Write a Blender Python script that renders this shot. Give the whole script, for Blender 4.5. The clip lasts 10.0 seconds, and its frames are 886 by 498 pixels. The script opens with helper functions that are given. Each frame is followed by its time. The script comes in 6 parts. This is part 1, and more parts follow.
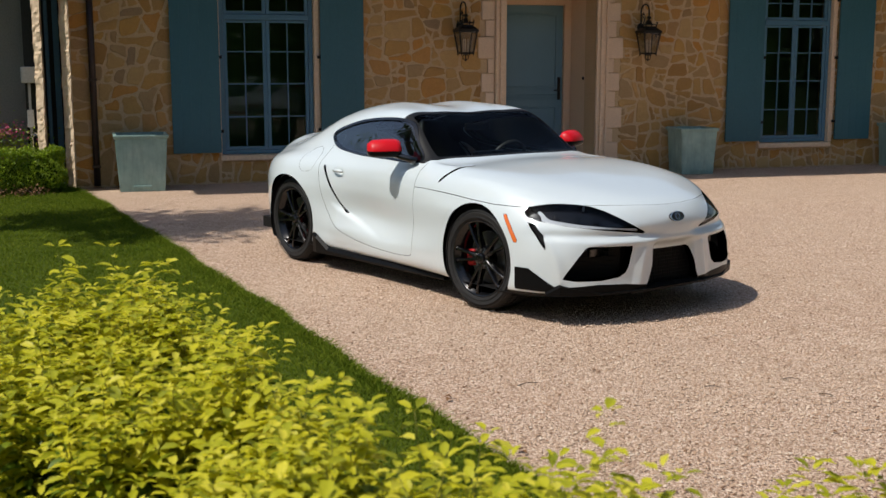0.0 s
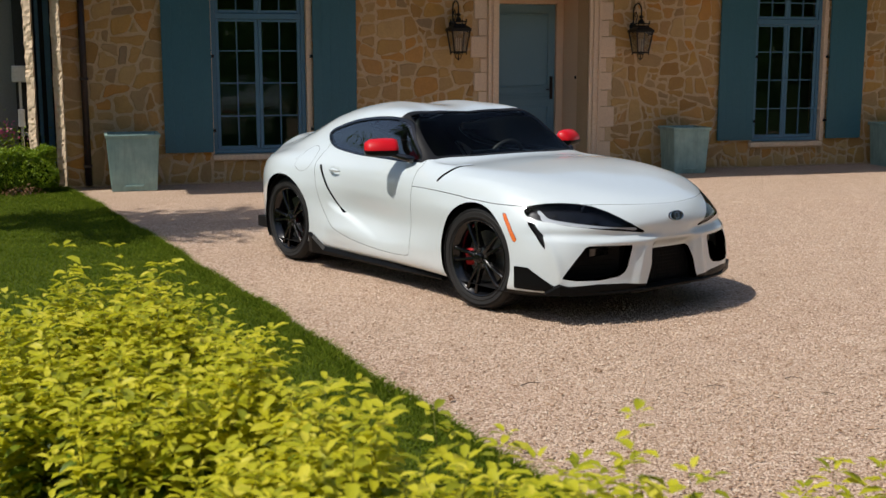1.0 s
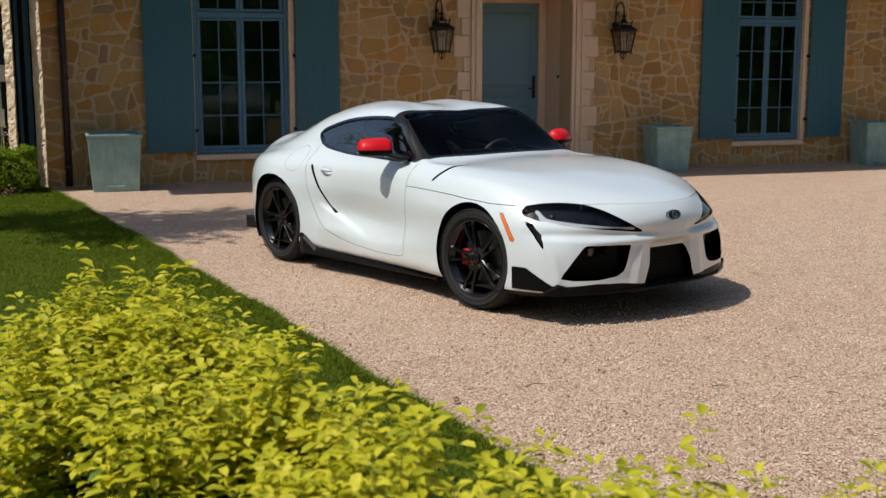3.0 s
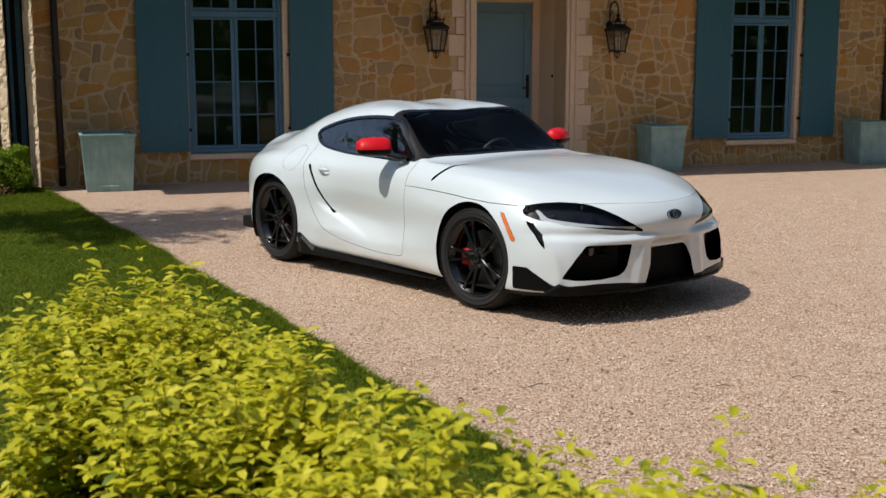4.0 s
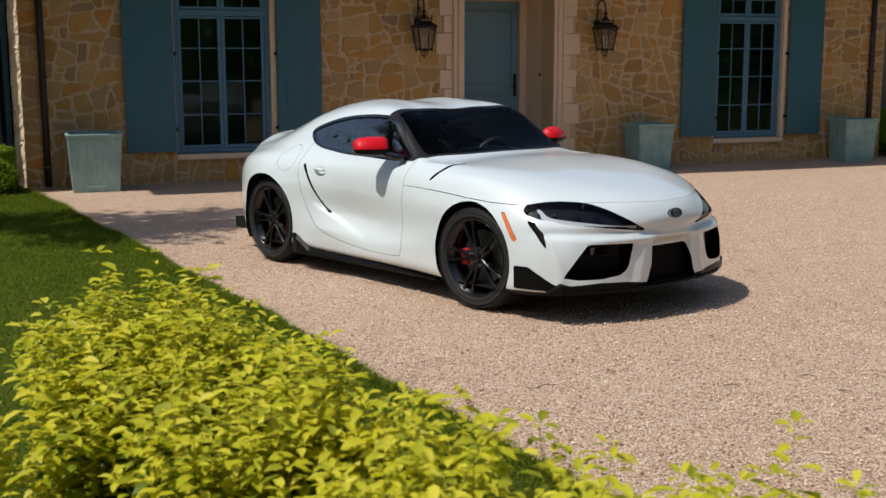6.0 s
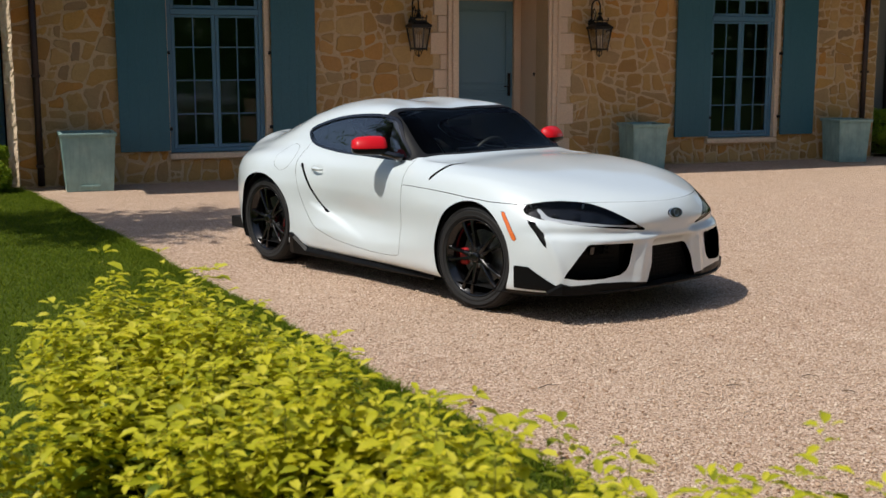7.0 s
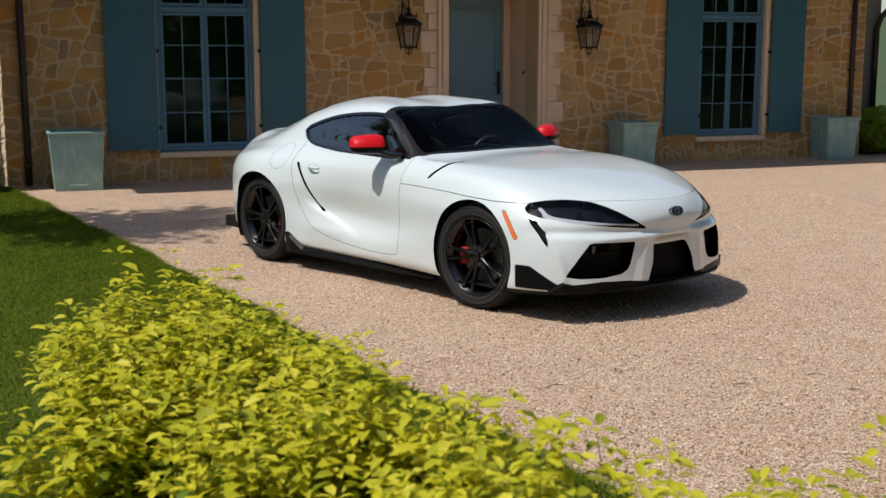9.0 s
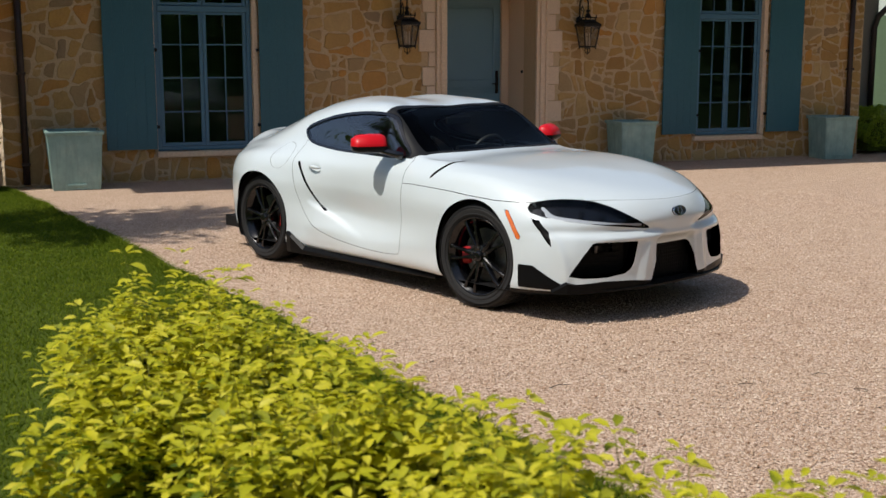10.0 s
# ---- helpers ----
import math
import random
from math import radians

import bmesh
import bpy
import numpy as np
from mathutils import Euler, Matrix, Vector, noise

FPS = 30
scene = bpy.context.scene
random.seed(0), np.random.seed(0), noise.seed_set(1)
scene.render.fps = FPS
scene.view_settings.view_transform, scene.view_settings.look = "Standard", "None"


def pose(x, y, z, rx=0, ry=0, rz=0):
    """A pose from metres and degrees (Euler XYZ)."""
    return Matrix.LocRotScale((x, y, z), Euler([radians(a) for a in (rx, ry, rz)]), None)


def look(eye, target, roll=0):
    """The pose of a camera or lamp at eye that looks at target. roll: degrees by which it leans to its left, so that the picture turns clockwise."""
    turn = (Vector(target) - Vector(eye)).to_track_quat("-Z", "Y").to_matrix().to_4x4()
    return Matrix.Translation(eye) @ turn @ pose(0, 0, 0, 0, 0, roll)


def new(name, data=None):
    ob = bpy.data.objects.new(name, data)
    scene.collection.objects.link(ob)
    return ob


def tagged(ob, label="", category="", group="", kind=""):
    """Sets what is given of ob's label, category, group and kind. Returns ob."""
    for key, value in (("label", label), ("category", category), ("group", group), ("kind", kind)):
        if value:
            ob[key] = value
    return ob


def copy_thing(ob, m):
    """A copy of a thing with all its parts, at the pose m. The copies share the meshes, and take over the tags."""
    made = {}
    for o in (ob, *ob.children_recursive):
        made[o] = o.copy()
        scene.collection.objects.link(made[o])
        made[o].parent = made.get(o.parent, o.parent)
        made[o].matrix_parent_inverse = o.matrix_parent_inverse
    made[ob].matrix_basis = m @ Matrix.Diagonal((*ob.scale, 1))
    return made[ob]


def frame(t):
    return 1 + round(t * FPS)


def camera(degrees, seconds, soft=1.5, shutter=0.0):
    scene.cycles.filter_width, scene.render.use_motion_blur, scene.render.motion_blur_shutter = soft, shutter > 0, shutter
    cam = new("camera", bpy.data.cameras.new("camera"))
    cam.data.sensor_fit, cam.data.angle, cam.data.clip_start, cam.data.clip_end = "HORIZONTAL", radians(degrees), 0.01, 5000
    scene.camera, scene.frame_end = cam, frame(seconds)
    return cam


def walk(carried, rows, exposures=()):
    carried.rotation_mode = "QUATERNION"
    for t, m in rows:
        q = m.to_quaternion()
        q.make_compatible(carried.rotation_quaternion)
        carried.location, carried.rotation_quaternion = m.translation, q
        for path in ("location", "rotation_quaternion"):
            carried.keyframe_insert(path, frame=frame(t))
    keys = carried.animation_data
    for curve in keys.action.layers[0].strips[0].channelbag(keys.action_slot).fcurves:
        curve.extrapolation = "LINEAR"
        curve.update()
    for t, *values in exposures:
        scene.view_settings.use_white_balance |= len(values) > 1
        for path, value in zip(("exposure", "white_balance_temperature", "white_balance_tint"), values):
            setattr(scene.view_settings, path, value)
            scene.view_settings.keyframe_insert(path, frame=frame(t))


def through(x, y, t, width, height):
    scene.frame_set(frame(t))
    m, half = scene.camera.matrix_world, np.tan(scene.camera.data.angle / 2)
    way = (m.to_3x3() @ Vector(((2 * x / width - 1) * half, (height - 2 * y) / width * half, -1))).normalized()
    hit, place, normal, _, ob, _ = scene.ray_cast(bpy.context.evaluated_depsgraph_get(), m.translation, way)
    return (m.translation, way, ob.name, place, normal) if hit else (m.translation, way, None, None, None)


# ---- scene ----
cam = camera(41.8, 10.0)
PATH = [
    (0, (-0.074, -15.512, 1.6), (0.487, -13.619, 1.28), 0.0),
    (0.5, (-0.102, -15.49, 1.598), (0.469, -13.6, 1.278), 0.0),
    (1, (-0.132, -15.465, 1.596), (0.449, -13.578, 1.275), 0.0),
    (1.5, (-0.165, -15.441, 1.599), (0.426, -13.557, 1.277), 0.0),
    (2, (-0.195, -15.414, 1.598), (0.407, -13.534, 1.276), -0.0),
    (2.5, (-0.228, -15.393, 1.596), (0.386, -13.517, 1.274), 0.0),
    (4, (-0.313, -15.323, 1.591), (0.329, -13.456, 1.268), -0.0),
    (4.5, (-0.341, -15.302, 1.592), (0.308, -13.438, 1.268), -0.0),
    (5, (-0.371, -15.282, 1.593), (0.289, -13.422, 1.269), -0.0),
    (5.5, (-0.396, -15.259, 1.593), (0.272, -13.402, 1.268), -0.1),
    (7, (-0.465, -15.19, 1.585), (0.226, -13.342, 1.26), 0.0),
    (7.5, (-0.489, -15.171, 1.588), (0.211, -13.326, 1.261), 0.0),
    (8, (-0.514, -15.151, 1.586), (0.194, -13.309, 1.259), -0.0),
    (8.5, (-0.536, -15.134, 1.585), (0.178, -13.295, 1.257), 0.0),
    (9, (-0.556, -15.111, 1.583), (0.164, -13.273, 1.255), 0.0),
    (9.5, (-0.576, -15.098, 1.583), (0.147, -13.262, 1.254), 0.0),
    (10, (-0.591, -15.08, 1.582), (0.136, -13.246, 1.253), 0.0),
]
walk(cam, [(t, look(eye, target, roll)) for t, eye, target, roll in PATH])
cam.data.dof.use_dof, cam.data.dof.focus_distance, cam.data.dof.aperture_fstop = True, 9.0, 6.5

# world, sun, exposure
SUN_DIR = Vector((-0.62, -0.10, 1.0)).normalized()
world = bpy.data.worlds.new("sky")
scene.world = world
world.use_nodes = True
wt = world.node_tree
sky = wt.nodes.new("ShaderNodeTexSky")
sky.sky_type, sky.sun_disc = "NISHITA", False
sky.sun_elevation = math.asin(SUN_DIR.z)
sky.sun_rotation = math.atan2(SUN_DIR.x, SUN_DIR.y)
bg = wt.nodes["Background"]
bg.inputs["Strength"].default_value = 0.11
wt.links.new(sky.outputs["Color"], bg.inputs["Color"])
sun = new("sun", bpy.data.lights.new("sun", "SUN"))
sun.data.energy, sun.data.angle, sun.data.color = 3.7, radians(0.6), (1.0, 0.955, 0.88)
sun.matrix_world = look(SUN_DIR * 40, (0, 0, 0))
scene.view_settings.exposure = 0.0


# ---- materials ----
class Mat:
    """A small builder for node materials."""

    def __init__(self, name, rough=0.6, metal=0.0, color=(0.5, 0.5, 0.5), **inputs):
        self.m = bpy.data.materials.new(name)
        self.m.use_nodes = True
        self.t = self.m.node_tree
        self.b = self.t.nodes["Principled BSDF"]
        self.set("Base Color", (*color, 1))
        self.set("Roughness", rough)
        self.set("Metallic", metal)
        for k, v in inputs.items():
            self.set(k.replace("_", " "), v)

    def set(self, key, value):
        self.b.inputs[key].default_value = value

    def node(self, kind, **props):
        n = self.t.nodes.new("ShaderNode" + kind)
        if "operation" in props:
            n.operation = props["operation"]
        if "feature" in props:
            n.feature = props["feature"]
        if "data_type" in props:
            n.data_type, n.blend_type = props["data_type"], props["blend_type"]
        return n

    def link(self, a, b):
        self.t.links.new(a, b)

    def coords(self, scale=(1, 1, 1), space="Object"):
        c, m = self.node("TexCoord"), self.node("Mapping")
        m.inputs["Scale"].default_value = scale
        self.link(c.outputs[space], m.inputs["Vector"])
        return m.outputs["Vector"]

    def noise(self, vec, scale, detail=4.0, rough=0.55):
        n = self.node("TexNoise")
        n.inputs["Scale"].default_value, n.inputs["Detail"].default_value, n.inputs["Roughness"].default_value = scale, detail, rough
        self.link(vec, n.inputs["Vector"])
        return n.outputs["Fac"]

    def voronoi(self, vec, scale, feature="F1"):
        n = self.node("TexVoronoi", feature=feature)
        n.inputs["Scale"].default_value = scale
        self.link(vec, n.inputs["Vector"])
        return n

    def ramp(self, fac, *stops):
        r = self.node("ValToRGB")
        e = r.color_ramp.elements
        while len(e) < len(stops):
            e.new(0.5)
        for el, (pos, col) in zip(e, stops):
            el.position, el.color = pos, (*col, 1) if len(col) == 3 else col
        self.link(fac, r.inputs["Fac"])
        return r.outputs["Color"]

    def mix(self, fac, a, b, blend="MIX"):
        n = self.node("Mix", data_type="RGBA", blend_type=blend)
        for sock, v in ((n.inputs[0], fac), (n.inputs[6], a), (n.inputs[7], b)):
            if isinstance(v, (int, float)):
                sock.default_value = v
            elif isinstance(v, tuple):
                sock.default_value = (*v, 1)
            else:
                self.link(v, sock)
        return n.outputs[2]

    def base(self, col):
        self.link(col, self.b.inputs["Base Color"])
        return self

    def bump(self, h, dist=0.01, strength=0.6):
        n = self.node("Bump")
        n.inputs["Distance"].default_value, n.inputs["Strength"].default_value = dist, strength
        self.link(h, n.inputs["Height"])
        self.link(n.outputs["Normal"], self.b.inputs["Normal"])
        return self

    def rough_from(self, fac, lo, hi):
        n = self.node("MapRange")
        n.inputs["To Min"].default_value, n.inputs["To Max"].default_value = lo, hi
        self.link(fac, n.inputs["Value"])
        self.link(n.outputs["Result"], self.b.inputs["Roughness"])
        return self


def mottled(name, a, b, scale=6.0, rough=0.6, bump=0.0, fine=60.0, **kw):
    m = Mat(name, rough, **kw)
    v = m.coords()
    n1, n2 = m.noise(v, scale), m.noise(v, fine, 3)
    col = m.mix(n1, a, b)
    col = m.mix(0.35, col, m.ramp(n2, (0.3, tuple(c * 0.6 for c in a)), (0.7, tuple(min(1, c * 1.2) for c in b))))
    m.base(col)
    if bump:
        m.bump(n2, bump)
    m.rough_from(n1, max(0.02, rough - 0.08), min(1, rough + 0.08))
    return m.m


def stone_mat(name, stops, rough=0.85):
    m = Mat(name, rough)
    v = m.coords()
    info = m.node("ObjectInfo")
    isl = m.node("NewGeometry")
    mixr = m.node("Math", operation="ADD")
    m.link(info.outputs["Random"], mixr.inputs[0])
    m.link(isl.outputs["Random Per Island"], mixr.inputs[1])
    fr = m.node("Math", operation="FRACT")
    m.link(mixr.outputs[0], fr.inputs[0])
    col = m.ramp(fr.outputs[0], *stops)
    n1, n2 = m.noise(v, 7, 6, 0.65), m.noise(v, 55, 4)
    col = m.mix(m.ramp(n1, (0.35, (0, 0, 0)), (0.7, (1, 1, 1))), m.mix(0.25, col, (0.26, 0.15, 0.06)), col)
    col = m.mix(0.14, col, m.ramp(n2, (0.3, (0.14, 0.09, 0.05)), (0.75, (0.70, 0.52, 0.30))))
    m.base(col).bump(m.mix(0.4, n1, n2), 0.02, 0.7)
    return m.m


STONE = stone_mat("rubble_stone", [(0.0, (0.40, 0.20, 0.045)), (0.18, (0.56, 0.32, 0.085)), (0.34, (0.62, 0.41, 0.17)), (0.50, (0.62, 0.27, 0.036)), (0.66, (0.45, 0.31, 0.15)), (0.82, (0.62, 0.34, 0.07)), (1.0, (0.33, 0.225, 0.125))])
MORTAR = mottled("mortar", (0.50, 0.345, 0.18), (0.73, 0.54, 0.33), 2.2, 0.95, 0.008)
LIMESTONE = mottled("limestone", (0.74, 0.545, 0.36), (0.85, 0.66, 0.47), 3, 0.8, 0.004)
BOX_GREY = mottled("grey_box_paint", (0.42, 0.42, 0.41), (0.52, 0.51, 0.50), 8, 0.6, 0.001)
STUCCO = mottled("grey_stucco", (0.22, 0.20, 0.17), (0.28, 0.25, 0.22), 3, 0.9, 0.004)
TEAL = mottled("teal_paint", (0.032, 0.128, 0.165), (0.042, 0.148, 0.188), 2.5, 0.5, 0.001, 90)
DOOR_PAINT = mottled("door_paint", (0.145, 0.295, 0.375), (0.17, 0.325, 0.41), 2.5, 0.42, 0.001, 90)
WINDOW_PAINT = mottled("window_paint", (0.075, 0.19, 0.28), (0.095, 0.22, 0.32), 4, 0.45)
IRON = mottled("black_iron", (0.012, 0.011, 0.010), (0.03, 0.027, 0.024), 30, 0.5, 0.001, 120, metal=0.6)
PIPE = mottled("bronze_pipe", (0.045, 0.032, 0.032), (0.075, 0.055, 0.05), 8, 0.45, metal=0.5)
ROOF = mottled("roof_tiles", (0.16, 0.10, 0.07), (0.24, 0.16, 0.11), 8, 0.85, 0.01)
# near-black colour that stands for shade in the room and the door gap
SHADE_DARK = mottled("shade_dark", (0.03, 0.028, 0.025), (0.05, 0.045, 0.04), 2, 0.9)
# green on the inner walls stands in for foliage mirrored in the panes
REFLECT_GREEN = mottled("green_reflection", (0.10, 0.22, 0.085), (0.16, 0.30, 0.12), 2, 0.9)
SOIL = mottled("soil", (0.05, 0.033, 0.02), (0.10, 0.07, 0.045), 12, 0.95, 0.02)
BARK = mottled("bark", (0.07, 0.05, 0.035), (0.15, 0.11, 0.08), 9, 0.9, 0.02)


def verdigris():
    m = Mat("verdigris_copper", 0.6)
    v = m.coords()
    n1, n2 = m.noise(v, 4, 6, 0.6), m.noise(m.coords((14, 14, 2.5)), 1.5, 5)
    col = m.ramp(n1, (0.3, (0.21, 0.34, 0.315)), (0.55, (0.29, 0.44, 0.40)), (0.8, (0.40, 0.54, 0.47)))
    m.base(m.mix(m.ramp(n2, (0.45, (0, 0, 0)), (0.8, (0.55, 0.55, 0.55))), col, (0.16, 0.22, 0.20)))
    m.bump(n1, 0.003).rough_from(n2, 0.45, 0.75)
    return m.m


VERDIGRIS = verdigris()


def gravel_mat(name):
    m = Mat(name, 0.95)
    v = m.coords(space="Object")
    big, mid = m.noise(v, 0.5, 4), m.noise(v, 4, 5)
    cells = m.voronoi(v, 105)
    sp = m.node("SeparateColor")
    m.link(cells.outputs["Color"], sp.inputs["Color"])
    col = m.ramp(sp.outputs["Red"], (0.0, (0.19, 0.105, 0.06)), (0.2, (0.47, 0.302, 0.20)), (0.6, (0.635, 0.445, 0.322)), (1.0, (0.86, 0.675, 0.53)))
    col = m.mix(m.ramp(mid, (0.35, (0.30, 0.30, 0.30)), (0.7, (0, 0, 0))), col, (0.38, 0.24, 0.145))
    col = m.mix(m.ramp(big, (0.4, (0, 0, 0)), (0.75, (0.3, 0.3, 0.3))), col, (0.62, 0.46, 0.32))
    m.base(col)
    inv = m.node("Math", operation="SUBTRACT")
    inv.inputs[0].default_value = 1.0
    m.link(cells.outputs["Distance"], inv.inputs[1])
    m.bump(inv.outputs[0], 0.010, 0.9)
    return m.m


GRAVEL = gravel_mat("gravel")


def pebble_mat():
    m = Mat("pebbles", 0.9)
    g = m.node("NewGeometry")
    m.base(m.ramp(g.outputs["Random Per Island"], (0.0, (0.18, 0.095, 0.05)), (0.14, (0.43, 0.28, 0.18)), (0.7, (0.58, 0.42, 0.30)), (1.0, (0.78, 0.64, 0.50))))
    return m.m


PEBBLE = pebble_mat()


def leafy(name, stops, rough=0.5, through=0.35, gloss=0.4):
    """Thin leaves: colour varies from leaf to leaf, light shines through."""
    m = Mat(name, rough, Specular_IOR_Level=gloss)
    g = m.node("NewGeometry")
    col = m.ramp(g.outputs["Random Per Island"], *stops)
    col = m.mix(0.25, col, m.ramp(m.noise(m.coords(), 2.2), (0.3, stops[0][1]), (0.7, stops[-1][1])))
    m.base(col)
    tr = m.node("BsdfTranslucent")
    m.link(col, tr.inputs["Color"])
    mx = m.node("MixShader")
    mx.inputs[0].default_value = through
    m.link(m.b.outputs[0], mx.inputs[1])
    m.link(tr.outputs[0], mx.inputs[2])
    m.link(mx.outputs[0], m.t.nodes["Material Output"].inputs["Surface"])
    return m.m


GOLDEN = leafy("golden_leaves", [(0.0, (0.22, 0.265, 0.009)), (0.25, (0.50, 0.505, 0.014)), (0.7, (0.735, 0.68, 0.024)), (1.0, (0.90, 0.80, 0.09))], 0.5, 0.42)
# inner leaves: greener, with the shade among the shoots put into the colour
GREENER_SHADED = leafy("shaded_green_shrub_leaves", [(0.0, (0.05, 0.095, 0.006)), (0.5, (0.12, 0.19, 0.009)), (1.0, (0.25, 0.31, 0.016))], 0.5, 0.32)
GRASS = leafy("grass_blades", [(0.0, (0.066, 0.112, 0.009)), (0.5, (0.130, 0.190, 0.014)), (1.0, (0.235, 0.27, 0.026))], 0.85, 0.35, 0.05)
BOX_LEAF = leafy("box_leaves", [(0.0, (0.11, 0.20, 0.012)), (0.6, (0.27, 0.38, 0.018)), (1.0, (0.44, 0.52, 0.035))], 0.45, 0.3)
TREE_LEAF = leafy("tree_leaves", [(0.0, (0.05, 0.10, 0.014)), (0.6, (0.10, 0.17, 0.024)), (1.0, (0.17, 0.24, 0.04))], 0.5, 0.35)
PINK = leafy("pink_petals", [(0.0, (0.5, 0.08, 0.18)), (1.0, (0.75, 0.22, 0.36))], 0.5, 0.3)
STEM = mottled("green_stem", (0.18, 0.20, 0.04), (0.28, 0.26, 0.07), 9, 0.7)
DRY_LEAF = mottled("dry_leaf", (0.16, 0.075, 0.03), (0.26, 0.13, 0.05), 20, 0.8)
TURF = mottled("turf", (0.05, 0.076, 0.009), (0.085, 0.112, 0.013), 3, 0.95, 0.02, Specular_IOR_Level=0.1)
MEADOW = mottled("meadow", (0.04, 0.075, 0.018), (0.075, 0.105, 0.03), 0.15, 0.95, 0.02, 3)


def pearl_white():
    m = Mat("pearl_white_paint", 0.42, Coat_Weight=1.0, Coat_Roughness=0.07)
    v = m.coords()
    fl = m.voronoi(v, 1400)
    sp = m.node("SeparateColor")
    m.link(fl.outputs["Color"], sp.inputs["Color"])
    m.base(m.mix(m.ramp(m.noise(v, 5), (0.3, (0.69, 0.735, 0.755)), (0.8, (0.74, 0.785, 0.80))), (0.69, 0.735, 0.74), m.ramp(sp.outputs["Red"], (0.0, (0.61, 0.685, 0.70)), (1.0, (0.73, 0.79, 0.80)))))
    return m.m


PAINT = pearl_white()
BLACK_GLOSS = Mat("gloss_black_plastic", 0.12, 0.0, (0.008, 0.008, 0.009), Coat_Weight=0.5).m
BLACK_SATIN = mottled("satin_black_metal", (0.004, 0.004, 0.005), (0.007, 0.007, 0.008), 20, 0.22, metal=0.2, Coat_Weight=0.45, Specular_IOR_Level=0.35)
BLACK_PLASTIC = mottled("black_plastic", (0.008, 0.008, 0.008), (0.015, 0.014, 0.014), 20, 0.5, 0.0005, 200, Specular_IOR_Level=0.2)
TRIM_BLACK = mottled("satin_black_trim", (0.004, 0.004, 0.004), (0.007, 0.007, 0.007), 20, 0.35, 0.0003, 200, Specular_IOR_Level=0.1)
RUBBER = mottled("tyre_rubber", (0.008, 0.008, 0.008), (0.016, 0.0155, 0.015), 14, 0.75, 0.001, 120)
RED_PAINT = Mat("red_mirror_paint", 0.4, 0.0, (0.66, 0.003, 0.008), Coat_Weight=0.35, Coat_Roughness=0.04, Specular_IOR_Level=0.25).m
CALIPER_RED = Mat("caliper_red", 0.35, 0.0, (0.50, 0.015, 0.02), Coat_Weight=0.6).m
AMBER = Mat("amber_lens", 0.2, 0.0, (0.80, 0.17, 0.03), Coat_Weight=0.6).m
CHROME = Mat("chrome", 0.12, 1.0, (0.7, 0.7, 0.72)).m
STEEL = mottled("brake_steel", (0.09, 0.09, 0.09), (0.15, 0.15, 0.15), 30, 0.35, metal=0.9)
LAMP_WHITE = Mat("lamp_light_guide", 0.2, 0.0, (0.75, 0.78, 0.82), Coat_Weight=1.0).m
CABIN = mottled("cabin_black", (0.012, 0.012, 0.013), (0.022, 0.022, 0.022), 14, 0.7)
SEAT_GREY = mottled("seat_leather", (0.02, 0.02, 0.02), (0.035, 0.034, 0.033), 9, 0.5, 0.001)
TAIL_RED = Mat("tail_lamp", 0.15, 0.0, (0.35, 0.01, 0.01), Coat_Weight=1.0).m


def pane_mat(name, tint, gloss=1.0, ior=1.5):
    m = bpy.data.materials.new(name)
    m.use_nodes = True
    t = m.node_tree
    t.nodes.remove(t.nodes["Principled BSDF"])
    tr, gl, fr, mx = (t.nodes.new("ShaderNode" + k) for k in ("BsdfTransparent", "BsdfGlossy", "Fresnel", "MixShader"))
    tr.inputs["Color"].default_value = (*tint, 1)
    gl.inputs["Roughness"].default_value = 0.01
    gl.inputs["Color"].default_value = (gloss, gloss, gloss, 1)
    fr.inputs["IOR"].default_value = ior
    t.links.new(fr.outputs[0], mx.inputs[0])
    t.links.new(tr.outputs[0], mx.inputs[1])
    t.links.new(gl.outputs[0], mx.inputs[2])
    t.links.new(mx.outputs[0], t.nodes["Material Output"].inputs["Surface"])
    return m


WINDOW_GLASS = pane_mat("window_glass", (0.46, 0.54, 0.44), 1.0, 1.36)
CAR_GLASS = pane_mat("car_glass", (0.62, 0.68, 0.66), 0.45, 1.22)
SIDE_GLASS = pane_mat("tinted_side_glass", (0.40, 0.44, 0.43), 1.0, 2.3)
LAMP_GLASS = pane_mat("headlight_lens", (0.68, 0.71, 0.74), 0.65, 1.36)
LANTERN_GLASS = pane_mat("lantern_glass", (0.7, 0.7, 0.66), 1.0, 1.5)


# ---- building helpers ----
def mesh_of(name, verts, faces, material, smooth=False, normals=None):
    me = bpy.data.meshes.new(name)
    me.from_pydata([tuple(map(float, v)) for v in verts], [], [tuple(map(int, f)) for f in faces])
    if smooth:
        me.polygons.foreach_set("use_smooth", [True] * len(me.polygons))
    if normals is not None:
        me.normals_split_custom_set_from_vertices([tuple(map(float, n)) for n in normals])
    me.materials.append(material)
    me.update()
    return me


def part(name, bm, material=None, parent=None, label="", smooth=False):
    """Links a bmesh (or a mesh) as one mesh object under a thing or a part."""
    if isinstance(bm, bmesh.types.BMesh):
        me = bpy.data.meshes.new(name)
        bm.to_mesh(me)
        bm.free()
        if smooth:
            me.polygons.foreach_set("use_smooth", [True] * len(me.polygons))
        me.materials.append(material)
    else:
        me = bm
    ob = new(name, me)
    ob.parent = parent
    return tagged(ob, label)


def thing(name, m, label, category, group="", kind=""):
    ob = new(name)
    ob.empty_display_size = 0.1
    ob.matrix_world = m
    return tagged(ob, label, category, group, kind)


